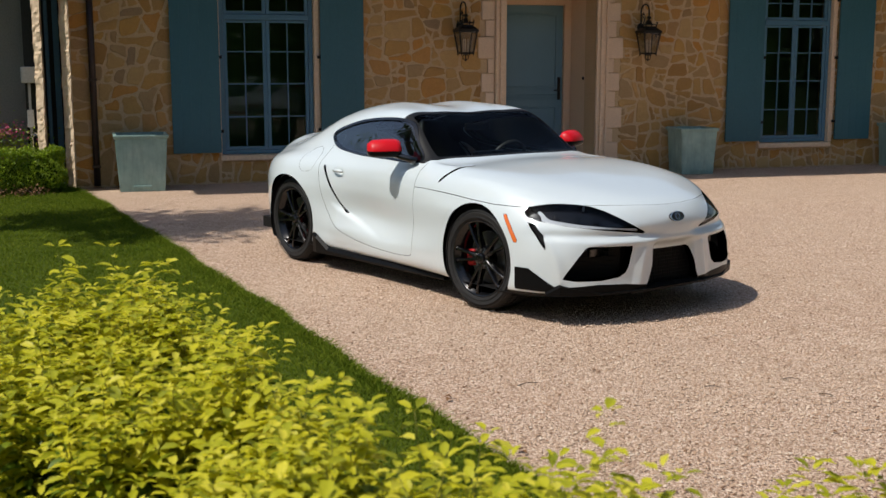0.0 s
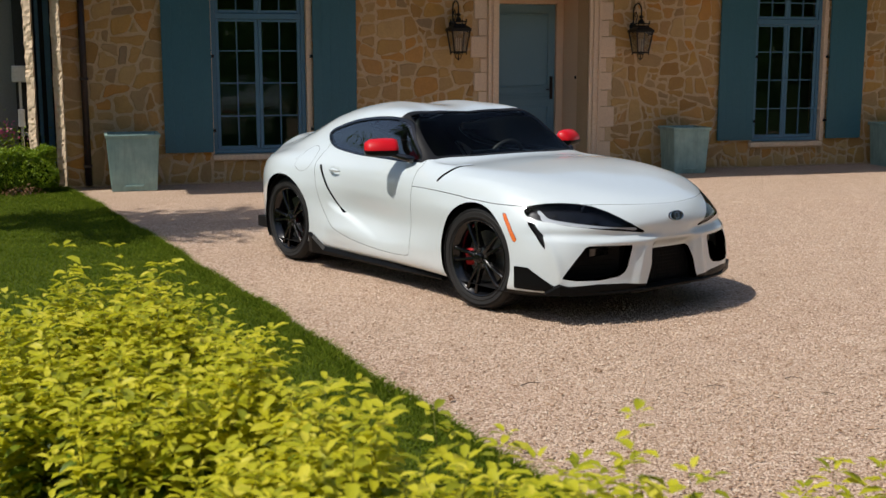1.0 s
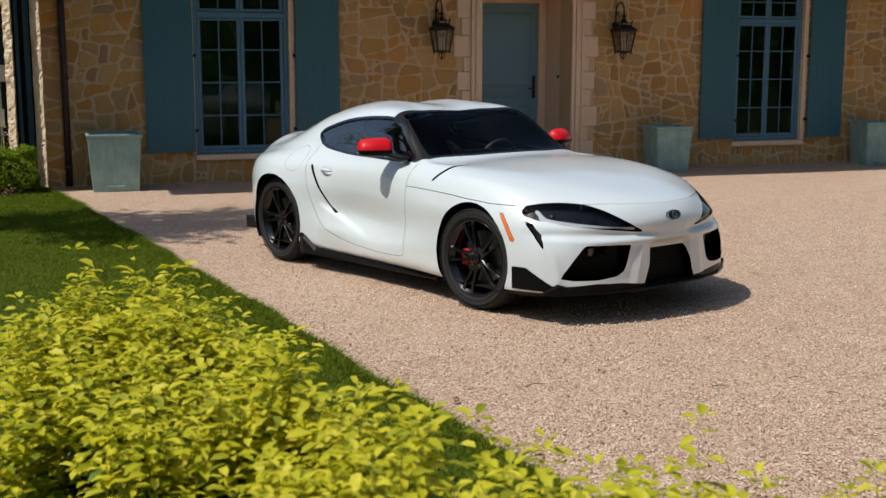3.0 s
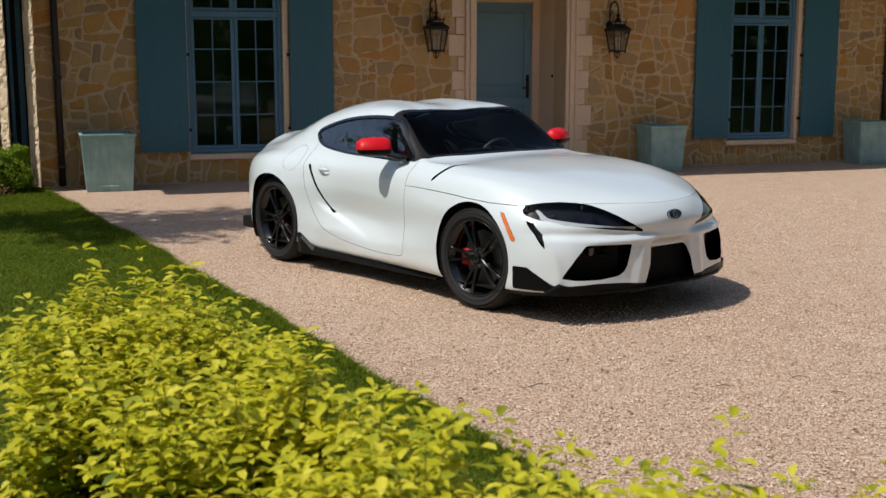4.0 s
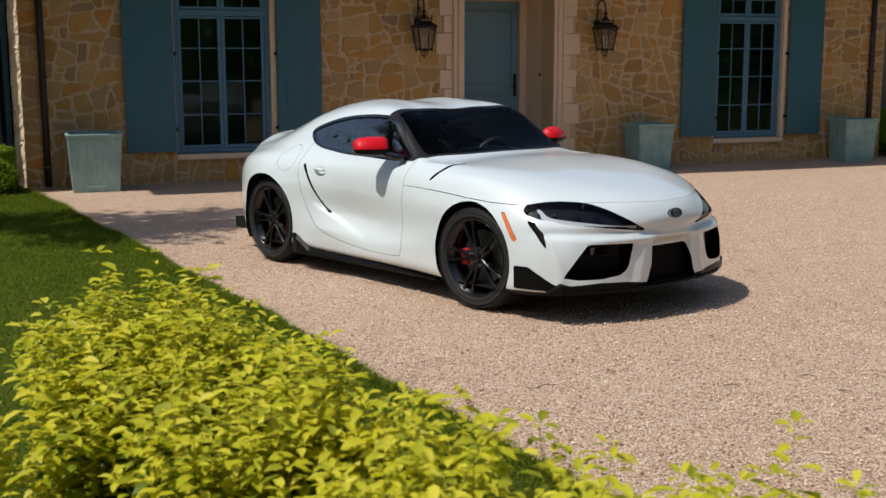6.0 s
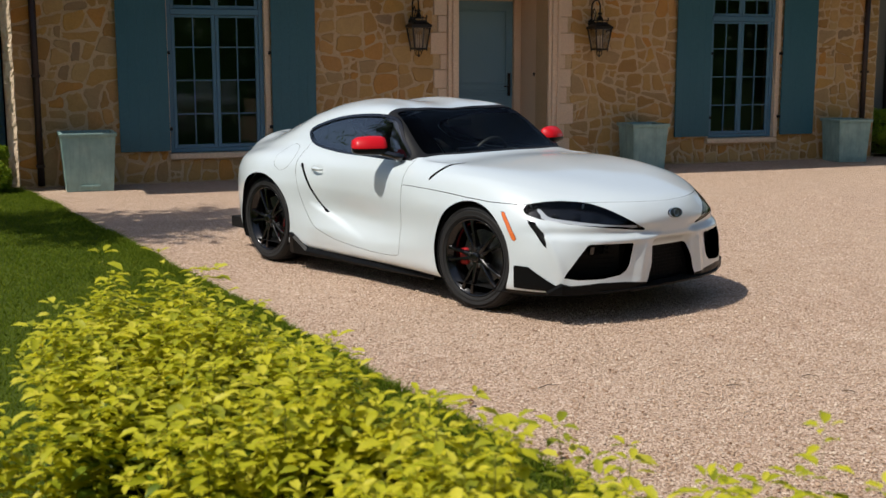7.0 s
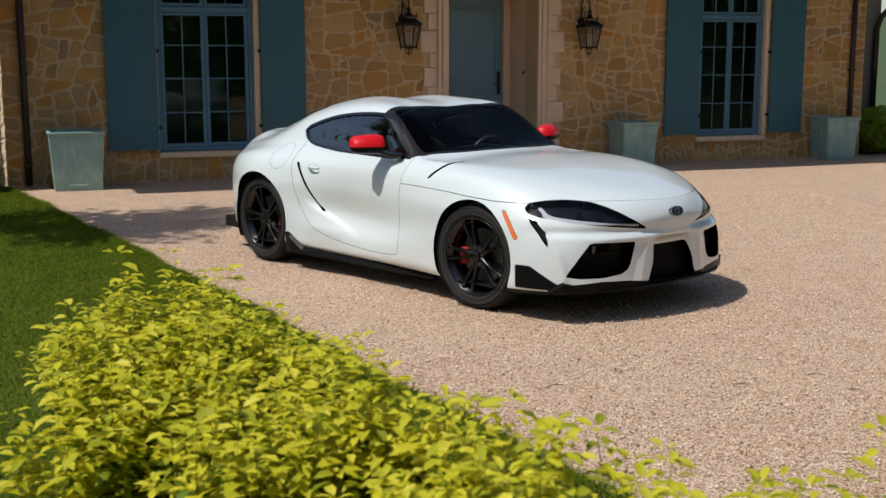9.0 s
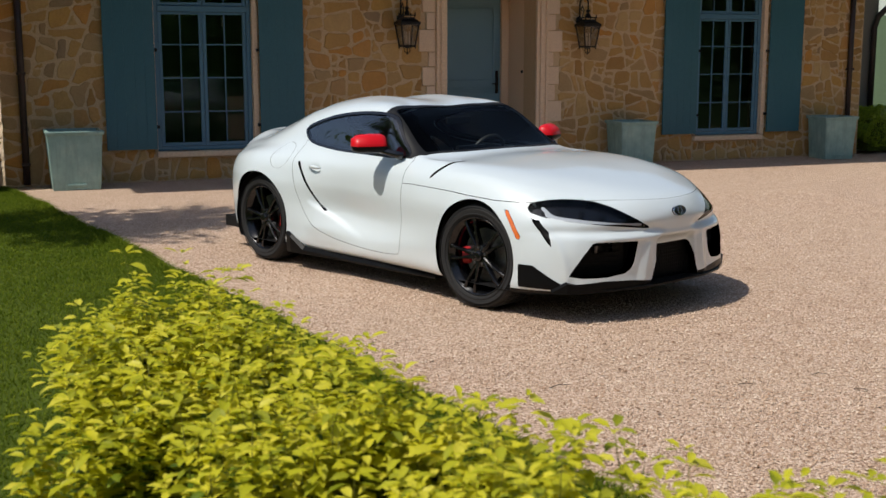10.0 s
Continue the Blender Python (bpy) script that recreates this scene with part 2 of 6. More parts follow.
def box(bm, x0, x1, y0, y1, z0, z1, bevel=0.0):
    r = bmesh.ops.create_cube(bm, size=1, matrix=Matrix.Translation(((x0 + x1) / 2, (y0 + y1) / 2, (z0 + z1) / 2)) @ Matrix.Diagonal((x1 - x0, y1 - y0, z1 - z0, 1)))
    if bevel:
        edges = list({e for v in r["verts"] for e in v.link_edges})
        bmesh.ops.bevel(bm, geom=edges, offset=bevel, segments=1, affect="EDGES")


def boxes(*specs, bevel=0.0):
    bm = bmesh.new()
    for s in specs:
        box(bm, *s, bevel=bevel)
    return bm


def tube(bm, path, radius, sides=8, caps=True):
    """A round bar along a list of points; radius may be a list."""
    pts = [Vector(p) for p in path]
    radii = radius if isinstance(radius, (list, tuple)) else [radius] * len(pts)
    rings = []
    side = None
    for i, p in enumerate(pts):
        d = (pts[min(i + 1, len(pts) - 1)] - pts[max(i - 1, 0)]).normalized()
        if side is None or abs(side.dot(d)) > 0.95:
            side = d.orthogonal()
        side = (side - d * side.dot(d)).normalized()
        up = d.cross(side)
        rings.append([bm.verts.new(p + radii[i] * (math.cos(a) * side + math.sin(a) * up)) for a in np.linspace(0, 2 * math.pi, sides, endpoint=False)])
    for a, b in zip(rings, rings[1:]):
        for k in range(sides):
            bm.faces.new((a[k], a[(k + 1) % sides], b[(k + 1) % sides], b[k]))
    if caps:
        bm.faces.new(rings[0][::-1])
        bm.faces.new(rings[-1])


def lathe(bm, profile, segments=32, axis="Z", m=None):
    """Turns a profile of (radius, height) round an axis."""
    m = m or Matrix()
    rings = []
    for r, h in profile:
        ring = []
        for a in np.linspace(0, 2 * math.pi, segments, endpoint=False):
            c, s = r * math.cos(a), r * math.sin(a)
            ring.append(bm.verts.new(m @ Vector((c, s, h) if axis == "Z" else (c, h, s))))
        rings.append(ring)
    for a, b in zip(rings, rings[1:]):
        for k in range(segments):
            bm.faces.new((a[k], a[(k + 1) % segments], b[(k + 1) % segments], b[k]))
    bmesh.ops.recalc_face_normals(bm, faces=bm.faces)


def prism(bm, outline, y0, y1):
    """An outline in x and z, run from y0 to y1."""
    a = [bm.verts.new((x, y0, z)) for x, z in outline]
    b = [bm.verts.new((x, y1, z)) for x, z in outline]
    n = len(outline)
    bm.faces.new(a)
    bm.faces.new(b[::-1])
    for k in range(n):
        bm.faces.new((a[(k + 1) % n], a[k], b[k], b[(k + 1) % n]))
    bmesh.ops.recalc_face_normals(bm, faces=bm.faces)


def leaves_mesh(name, pos, along, up, size, material, width=0.5, fold=0.12):
    """Many small folded leaves in one mesh. pos, along, up: arrays (n, 3); size: (n,)."""
    n = len(pos)
    along = along / np.linalg.norm(along, axis=1, keepdims=True)
    side = np.cross(along, up)
    side /= np.linalg.norm(side, axis=1, keepdims=True) + 1e-9
    nor = np.cross(side, along)
    s = size[:, None]
    b, tip = pos, pos + along * s - nor * s * 0.10
    mid = pos + along * s * 0.5
    le, ri = mid + side * s * width / 2 + nor * s * fold, mid - side * s * width / 2 + nor * s * fold
    v = np.stack([b, le, tip, ri, mid], 1).reshape(-1, 3)
    o = (np.arange(n) * 5)[:, None]
    f = np.concatenate([o + [0, 4, 1], o + [1, 4, 2], o + [2, 4, 3], o + [3, 4, 0]])
    return mesh_of(name, v, f, material, smooth=True)


def oval_leaves(name, pos, along, up, size, material, width=0.55, fold=0.10):
    """Many small rounded leaves, folded at the midrib and drooping at the tip, in one mesh."""
    n = len(pos)
    along = along / np.linalg.norm(along, axis=1, keepdims=True)
    side = np.cross(along, up)
    side /= np.linalg.norm(side, axis=1, keepdims=True) + 1e-9
    nor = np.cross(side, along)
    s = size[:, None]
    at = lambda a, b, c: pos + s * (along * a + side * b + nor * c)
    w = width / 2
    v = np.stack([at(0, 0, 0), at(0.26, w * 0.86, fold), at(0.66, w * 0.90, fold * 0.8), at(1, 0, -0.12), at(0.66, -w * 0.90, fold * 0.8), at(0.26, -w * 0.86, fold), at(0.28, 0, 0.02), at(0.66, 0, -0.02)], 1).reshape(-1, 3)
    o = (np.arange(n) * 8)[:, None]
    f = np.concatenate([o + t for t in ([0, 6, 1], [1, 6, 7], [1, 7, 2], [2, 7, 3], [3, 7, 4], [4, 7, 5], [5, 7, 6], [5, 6, 0])])
    return mesh_of(name, v, f, material, smooth=True)


# ---- setting: ground, drive, lawn ----
rng = np.random.default_rng(7)


def lawn_edge(y):
    """The lawn's right edge, a slightly bowed line."""
    t = (y + 0.4) / -10.8
    return -0.36 + 1.74 * t + 0.20 * t * (1 - t) + 0.015 * math.sin(y * 2.1) + 0.012 * math.sin(y * 5.3 + 1)


def ground():
    bm = bmesh.new()
    bmesh.ops.create_grid(bm, x_segments=40, y_segments=40, size=900)
    for v in bm.verts:
        far = max(0.0, math.hypot(v.co.x, v.co.y) - 45)
        v.co.z = -0.03 + 0.045 * far * (0.6 + 0.4 * noise.noise(v.co * 0.01)) * (1 if v.co.y > -60 else 0.4)
    tagged(part("ground", bm, MEADOW, smooth=True), "green meadow rising to a low hill", "ground", kind="structure")
    bm = bmesh.new()
    bmesh.ops.create_grid(bm, x_segments=150, y_segments=150, size=1)
    for v in bm.verts:
        v.co.x, v.co.y = -1.5 + v.co.x * 15.5, -13 + v.co.y * 15
        v.co.z = 0.006 * noise.noise(v.co * 1.3) + 0.004 * noise.noise(v.co * 4)
    bmesh.ops.translate(bm, verts=bm.verts, vec=(0, 0, -0.004))
    tagged(part("gravel_drive", bm, GRAVEL, smooth=True), "pale pinkish-tan gravel forecourt", "gravel", kind="structure")


def pebbles(count=85000):
    """Loose stones on the drive, where the camera passes nearest."""
    y = -13.2 + 9.5 * rng.random(count) ** 1.3
    x = -0.5 + (6.8 + 0.25 * (y + 13)) * rng.random(count)
    keep = x > np.array([lawn_edge(v) for v in y]) + 0.02
    x, y = x[keep], y[keep]
    n = len(x)
    r = 0.0045 + 0.006 * rng.random(n) ** 2
    shape = np.array([(1, 0, 0), (0, 1, 0), (-1, 0, 0), (0, -1, 0), (0, 0, 0.75)])
    v = shape[None] * r[:, None, None] * (0.7 + 0.6 * rng.random((n, 5, 1)))
    a = rng.random(n) * 6.28
    c, s = np.cos(a)[:, None], np.sin(a)[:, None]
    v = np.stack([v[..., 0] * c - v[..., 1] * s, v[..., 0] * s + v[..., 1] * c, v[..., 2]], -1) + np.stack([x, y, np.full(n, 0.001)], -1)[:, None]
    o = (np.arange(n) * 5)[:, None]
    f = np.concatenate([o + [0, 1, 4], o + [1, 2, 4], o + [2, 3, 4], o + [3, 0, 4]])
    tagged(part("loose_pebbles", mesh_of("loose_pebbles", v.reshape(-1, 3), f, PEBBLE)), "small loose tan pebbles on the gravel drive", "pebbles", kind="stuff")


def lawn():
    ys = np.linspace(-17.5, -0.25, 116)
    v, f = [], []
    for k, y in enumerate(ys):
        e = lawn_edge(y)
        for x, z in ((-14, 0.03), (-3, 0.03), (e - 0.12, 0.032), (e - 0.03, 0.026), (e, -0.01)):
            v.append((x, y, z))
        if k:
            for j in range(4):
                a = (k - 1) * 5 + j
                f.append((a, a + 1, a + 6, a + 5))
    tagged(part("lawn", mesh_of("lawn", v, f, TURF, True)), "mown green lawn beside the drive", "lawn", kind="structure")
    n = 210000
    y = -12.6 + 12.3 * rng.random(n) ** 1.15
    e = np.array([lawn_edge(q) for q in y])
    x = e - 0.005 - 3.2 * rng.random(n) ** 1.5
    h = (0.014 + 0.020 * rng.random(n)) * (1 + 0.5 * (e - x < 0.08))
    lean = rng.normal(0, 0.75, (n, 2))
    lean[:, 0] += 0.5 * (e - x < 0.05)
    a = rng.random(n) * 6.28
    w = 0.0022 + 0.0016 * rng.random(n)
    base = np.stack([x, y, np.full(n, 0.026)], -1)
    side = np.stack([np.cos(a) * w, np.sin(a) * w, 0 * a], -1)
    tip = base + np.stack([lean[:, 0] * h, lean[:, 1] * h, h], -1)
    mid = base + np.stack([lean[:, 0] * h * 0.3, lean[:, 1] * h * 0.3, h * 0.6], -1)
    v = np.stack([base - side, base + side, mid + side * 0.7, mid - side * 0.7, tip], 1).reshape(-1, 3)
    o = (np.arange(n) * 5)[:, None]
    f4 = np.concatenate([o + [0, 1, 2], o + [0, 2, 3], o + [3, 2, 4]])
    tagged(part("grass", mesh_of("grass", v, f4, GRASS)), "short mown green grass blades of the lawn", "grass", kind="stuff")


def dry_leaves():
    """The few fallen leaves on the gravel."""
    for x, y, s, a in ((2.133, -10.793, 0.03, 0.4), (1.232, -8.665, 0.03, 2.0), (2.531, -11.218, 0.025, 1.2), (1.45, -10.42, 0.05, 0.7), (1.50, -10.36, 0.04, 2.7), (3.9, -10.1, 0.02, 1.0), (2.95, -11.35, 0.03, 2.2), (1.9, -11.0, 0.025, 0.2), (2.0, -10.48, 0.03, 1.1), (1.52, -11.18, 0.05, 0.3), (1.56, -11.22, 0.035, 2.1), (1.93, -11.34, 0.03, 0.9), (2.14, -11.53, 0.02, 1.7), (2.69, -10.25, 0.02, 0.1)):
        d = np.array([[math.cos(a), math.sin(a), 0.15]])
        ob = part("fallen_leaf", leaves_mesh("fallen_leaf", np.array([[0, 0, 0.004]]), d, np.array([[0, 0, 1.0]]), np.array([s]), DRY_LEAF, 0.6, 0.25))
        ob.location = (x, y, 0.002)
        tagged(ob, "small brown dry leaf lying on gravel", "leaf", group="fallen leaves")


def twigs():
    """Thin dry twigs lying on the gravel."""
    for a, b in (((1.87, -10.26), (1.99, -10.24)), ((3.22, -10.81), (3.27, -10.86)), ((2.75, -10.54), (2.83, -10.58)), ((3.2, -10.53), (3.28, -10.55))):
        bm = bmesh.new()
        mid = ((a[0] + b[0]) / 2, (a[1] + b[1]) / 2 + 0.012)
        tube(bm, [(0, 0, 0.006), (mid[0] - a[0], mid[1] - a[1], 0.012), (b[0] - a[0], b[1] - a[1], 0.006)], [0.003, 0.0025, 0.0012], 5)
        ob = part("twig", bm, BARK)
        ob.location = (*a, 0.0)
        tagged(ob, "thin dry brown twig lying on gravel", "twig", group="fallen twigs")


ground()
lawn()
dry_leaves()
twigs()

# ---- the house ----
WIN_L, WIN_R, DOORWAY = (1.48, 2.78), (9.50, 10.75), (5.435, 6.80)
WALL_X = (-0.38, 12.62)
TOP = 3.30


def house_shell():
    bm = bmesh.new()
    y0, y1 = 0.0, 0.38
    xs = [WALL_X[0], WIN_L[0], WIN_L[1], DOORWAY[0], DOORWAY[1], WIN_R[0], WIN_R[1], WALL_X[1]]
    for k in (0, 2, 4, 6):
        box(bm, xs[k], xs[k + 1], y0, y1, -0.1, TOP)
    for a, b in ((1, 2), (5, 6)):
        box(bm, xs[a], xs[b], y0, y1, -0.1, 0.30)
        box(bm, xs[a], xs[b], y0, y1, 2.78, TOP)
    box(bm, xs[3], xs[4], y0, y1, 2.62, TOP)
    wall = tagged(part("wall_front", bm, MORTAR), "rubble stone front wall with pale mortar", "wall", kind="structure")
    bm = boxes((WALL_X[0], WALL_X[0] + 0.3, 0.38, 8, -0.1, TOP), (WALL_X[1] - 0.3, WALL_X[1], 0.38, 8, -0.1, TOP), (WALL_X[0], WALL_X[1], 8, 8.3, -0.1, TOP))
    tagged(part("wall_back", bm, MORTAR), "plain rubble side and back walls of the house", "wall", kind="structure")
    tagged(part("floor", boxes((-0.12, 12.32, 0.38, 8, -0.1, 0.10)), SHADE_DARK), "floor inside the house, coloured near black for the unlit room", "floor", kind="structure")
    tagged(part("ceiling", boxes((WALL_X[0], WALL_X[1], 0.0, 8.3, TOP, TOP + 0.1)), SHADE_DARK), "ceiling inside the house, coloured near black for the unlit room", "ceiling", kind="structure")
    tagged(part("wall_inner", boxes((-0.12, 5.2, 1.6, 1.7, 0.1, TOP), (7.0, 12.3, 1.6, 1.7, 0.1, TOP)), REFLECT_GREEN), "inner walls behind the windows, green for the trees reflected in the panes", "wall", kind="structure")
    bm = bmesh.new()
    prism(bm, [(-1.60, TOP + 0.10), (-1.60, TOP + 0.22), (4.15, TOP + 2.1), (8.6, TOP + 0.22), (8.6, TOP + 0.10)], WALL_X[0] - 0.70, WALL_X[1] + 0.25)
    bmesh.ops.rotate(bm, verts=bm.verts, cent=(0, 0, 0), matrix=Matrix.Rotation(radians(90), 3, "Z"))
    for v in bm.verts:
        v.co.x = -v.co.x
    bmesh.ops.recalc_face_normals(bm, faces=bm.faces)
    tagged(part("roof", bm, ROOF), "low pitched brown tiled roof", "roof", kind="structure")
    return wall


def rubble_cells(x0, x1, z0, z1, size, seed):
    """Irregular rubble: a rectangle broken again and again by slanting cuts, as lists of corners."""
    r = random.Random(seed)
    cells, todo = [], [[(x0, z0), (x1, z0), (x1, z1), (x0, z1)]]
    while todo:
        poly = todo.pop()
        n = len(poly)
        area = abs(sum(poly[k][0] * poly[(k + 1) % n][1] - poly[(k + 1) % n][0] * poly[k][1] for k in range(n))) / 2
        if area < size * size * r.choice((0.3, 0.8, 1.2, 1.7, 2.2)):
            cells.append(poly)
            continue
        w = max(p[0] for p in poly) - min(p[0] for p in poly)
        h = max(p[1] for p in poly) - min(p[1] for p in poly)
        turn = r.gauss(0, 0.22) + (0 if w > h * r.uniform(0.9, 1.35) else math.pi / 2)
        nx, nz = math.cos(turn), math.sin(turn)
        reach = [p[0] * nx + p[1] * nz for p in poly]
        d = min(reach) + (max(reach) - min(reach)) * r.uniform(0.36, 0.64)
        for s in (1, -1):
            out = []
            for k, a in enumerate(poly):
                b = poly[(k + 1) % n]
                fa, fb = s * (a[0] * nx + a[1] * nz - d), s * (b[0] * nx + b[1] * nz - d)
                if fa <= 0:
                    out.append(a)
                if fa * fb < 0:
                    t = fa / (fa - fb)
                    out.append((a[0] + (b[0] - a[0]) * t, a[1] + (b[1] - a[1]) * t))
            if len(out) > 2:
                todo.append(out)
    return cells


def stone_mesh(poly, r, joint=0.012, depth=0.010):
    """One stone: the cell drawn in by half a joint, corners knocked off, proud of the mortar."""
    n = len(poly)
    area = sum(poly[k][0] * poly[(k + 1) % n][1] - poly[(k + 1) % n][0] * poly[k][1] for k in range(n)) / 2
    if abs(area) < 0.0035:
        return None
    cx, cz = sum(p[0] for p in poly) / n, sum(p[1] for p in poly) / n
    ring = []
    for k in range(n):
        a, b = poly[k], poly[(k + 1) % n]
        if math.hypot(b[0] - a[0], b[1] - a[1]) < 0.03:
            continue
        for t in (0.17, 0.5, 0.83):
            ring.append((a[0] + (b[0] - a[0]) * t, a[1] + (b[1] - a[1]) * t))
    if len(ring) < 4:
        return None
    joint *= r.uniform(0.75, 1.9)

    def drawn(p, inset):
        dx, dz = p[0] - cx, p[1] - cz
        k = max(0.3, 1 - inset / max(math.hypot(dx, dz), 0.02))
        return cx + dx * k, cz + dz * k

    out, d = [], depth * r.uniform(0.5, 1.4)
    jit = [(r.uniform(-0.012, 0.012), r.uniform(-0.012, 0.012)) for _ in ring]
    for y, inset in ((0.004, joint), (-d * 0.75, joint + 0.003), (-d, joint + 0.014)):
        for p, j in zip(ring, jit):
            q = drawn(p, inset)
            out.append((q[0] + j[0], y, q[1] + j[1]))
    m = len(ring)
    faces = [(s * m + k, s * m + (k + 1) % m, (s + 1) * m + (k + 1) % m, (s + 1) * m + k) for s in (0, 1) for k in range(m)]
    out.append((cx, -d - 0.004, cz))
    faces += [(2 * m + k, 2 * m + (k + 1) % m, 3 * m) for k in range(m)]
    return out, faces


def wall_stones(wall):
    r = random.Random(4)
    areas = [(WALL_X[0], WIN_L[0] - 0.02, 0, 2.55, 0.30), (WIN_L[0] - 0.02, WIN_L[1] + 0.02, 0, 0.29, 0.24), (WIN_L[1] + 0.02, 5.08, 0, 2.55, 0.27),
             (7.16, WIN_R[0] - 0.02, 0, 2.55, 0.26), (WIN_R[0] - 0.02, WIN_R[1] + 0.02, 0, 0.29, 0.20), (WIN_R[1] + 0.02, WALL_X[1], 0, 2.55, 0.26)]
    count = 0
    for k, (x0, x1, z0, z1, size) in enumerate(areas):
        for poly in rubble_cells(x0, x1, z0, z1, size * 0.80, 11 + k):
            made = stone_mesh(poly, r)
            if made:
                part("stone", mesh_of("stone", *made, STONE), None, wall)
                count += 1
    vs, fs = [], []
    for poly in rubble_cells(WALL_X[0], WALL_X[1], 2.80, TOP, 0.3, 40):
        made = stone_mesh(poly, r)
        if made:
            o = len(vs)
            vs += made[0]
            fs += [tuple(i + o for i in f) for f in made[1]]
    tagged(part("upper_stones", mesh_of("upper_stones", vs, fs, STONE), None, wall), kind="stuff")


def window(name, x0, x1, a, b, sill, label):
    """A tall two-leaf casement with glazing bars, a transom light, stone jambs and sill."""
    w = thing(name, pose(0, 0, 0), label, "window", kind="structure")
    c = (a + b) / 2
    y0, y1 = 0.05, 0.11
    part("window_frame", boxes((a, a + 0.055, y0, y1, 0.38, 2.76), (b - 0.055, b, y0, y1, 0.38, 2.76), (a + 0.055, b - 0.055, y0, y1, 0.38, 0.43), (a + 0.055, b - 0.055, y0, y1, 2.70, 2.76), (a + 0.055, b - 0.055, y0 - 0.012, y1, 2.13, 2.20), bevel=0.004), WINDOW_PAINT, w)
    for l, r in ((a + 0.058, c - 0.002), (c + 0.002, b - 0.058)):
        y2, y3 = 0.065, 0.10
        s = 0.045
        for z0, z1, rows in ((0.433, 2.127, (0.87, 1.30, 1.72)), (2.203, 2.697, (2.45,))):
            leaf = part("casement", boxes((l, l + s, y2, y3, z0, z1), (r - s, r, y2, y3, z0, z1), (l + s, r - s, y2, y3, z0, z0 + s), (l + s, r - s, y2, y3, z1 - s * 0.7, z1), bevel=0.004), WINDOW_PAINT, w)
            m = (l + r) / 2
            part("glazing_bar", boxes((m - 0.007, m + 0.007, y2 + 0.004, y3 - 0.004, z0 + s, z1 - s * 0.7)), WINDOW_PAINT, leaf)
            for z in rows:
                part("glazing_bar", boxes((l + s, m - 0.007, y2 + 0.006, y3 - 0.006, z - 0.007, z + 0.007), (m + 0.007, r - s, y2 + 0.006, y3 - 0.006, z - 0.007, z + 0.007)), WINDOW_PAINT, leaf)
            levels = [z0 + s, *rows, z1 - s * 0.7]
            for p, q in zip(levels, levels[1:]):
                for u, v in ((l + s, m), (m, r - s)):
                    tilt = rng.normal(0, 0.003, 2)
                    g = part("pane", mesh_of("pane", [(u, 0.084 + tilt[0], p), (v, 0.084 - tilt[0], p), (v, 0.084 - tilt[0] + tilt[1], q), (u, 0.084 + tilt[0] + tilt[1], q)], [(0, 1, 2, 3)], WINDOW_GLASS), None, leaf)
                    g.visible_shadow = False
    part("window_sill", boxes((*sill, -0.075, 0.14, 0.30, 0.372), bevel=0.008), LIMESTONE, w, "pale limestone sill")
    for u, v in ((a - 0.03, a - 0.002), (b + 0.002, b + 0.075)):
        part("stone_jamb", boxes((u, v, -0.022, 0.12, 0.376, 2.79), bevel=0.006), LIMESTONE, w, "pale limestone jamb")
    return w


def shutter(x0, x1, hinge):
    s = thing("shutter", pose((x0 + x1) / 2, -0.062, 0.41), "tall dark teal painted board shutter, open against stone wall", "shutter", "window shutters")
    h, w = 2.40, (x1 - x0) / 2
    n = 5
    for k in range(n):
        u, v = -w + 2 * w * k / n, -w + 2 * w * (k + 1) / n
        part("board", boxes((u + 0.0003, v - 0.0003, -0.018, 0.012, 0, h), bevel=0.0008), TEAL, s)
    for z in (0.30, h - 0.35):
        part("batten", boxes((-w + 0.02, w - 0.02, 0.012, 0.036, z, z + 0.11)), TEAL, s)
    for z in (0.28, 1.24, 2.1):
        part("hinge", boxes((hinge * (w + 0.018) - 0.016, hinge * (w + 0.018) + 0.016, -0.025, 0.055, z - 0.02, z + 0.02), bevel=0.004), IRON, s, "black iron hinge")
    return s


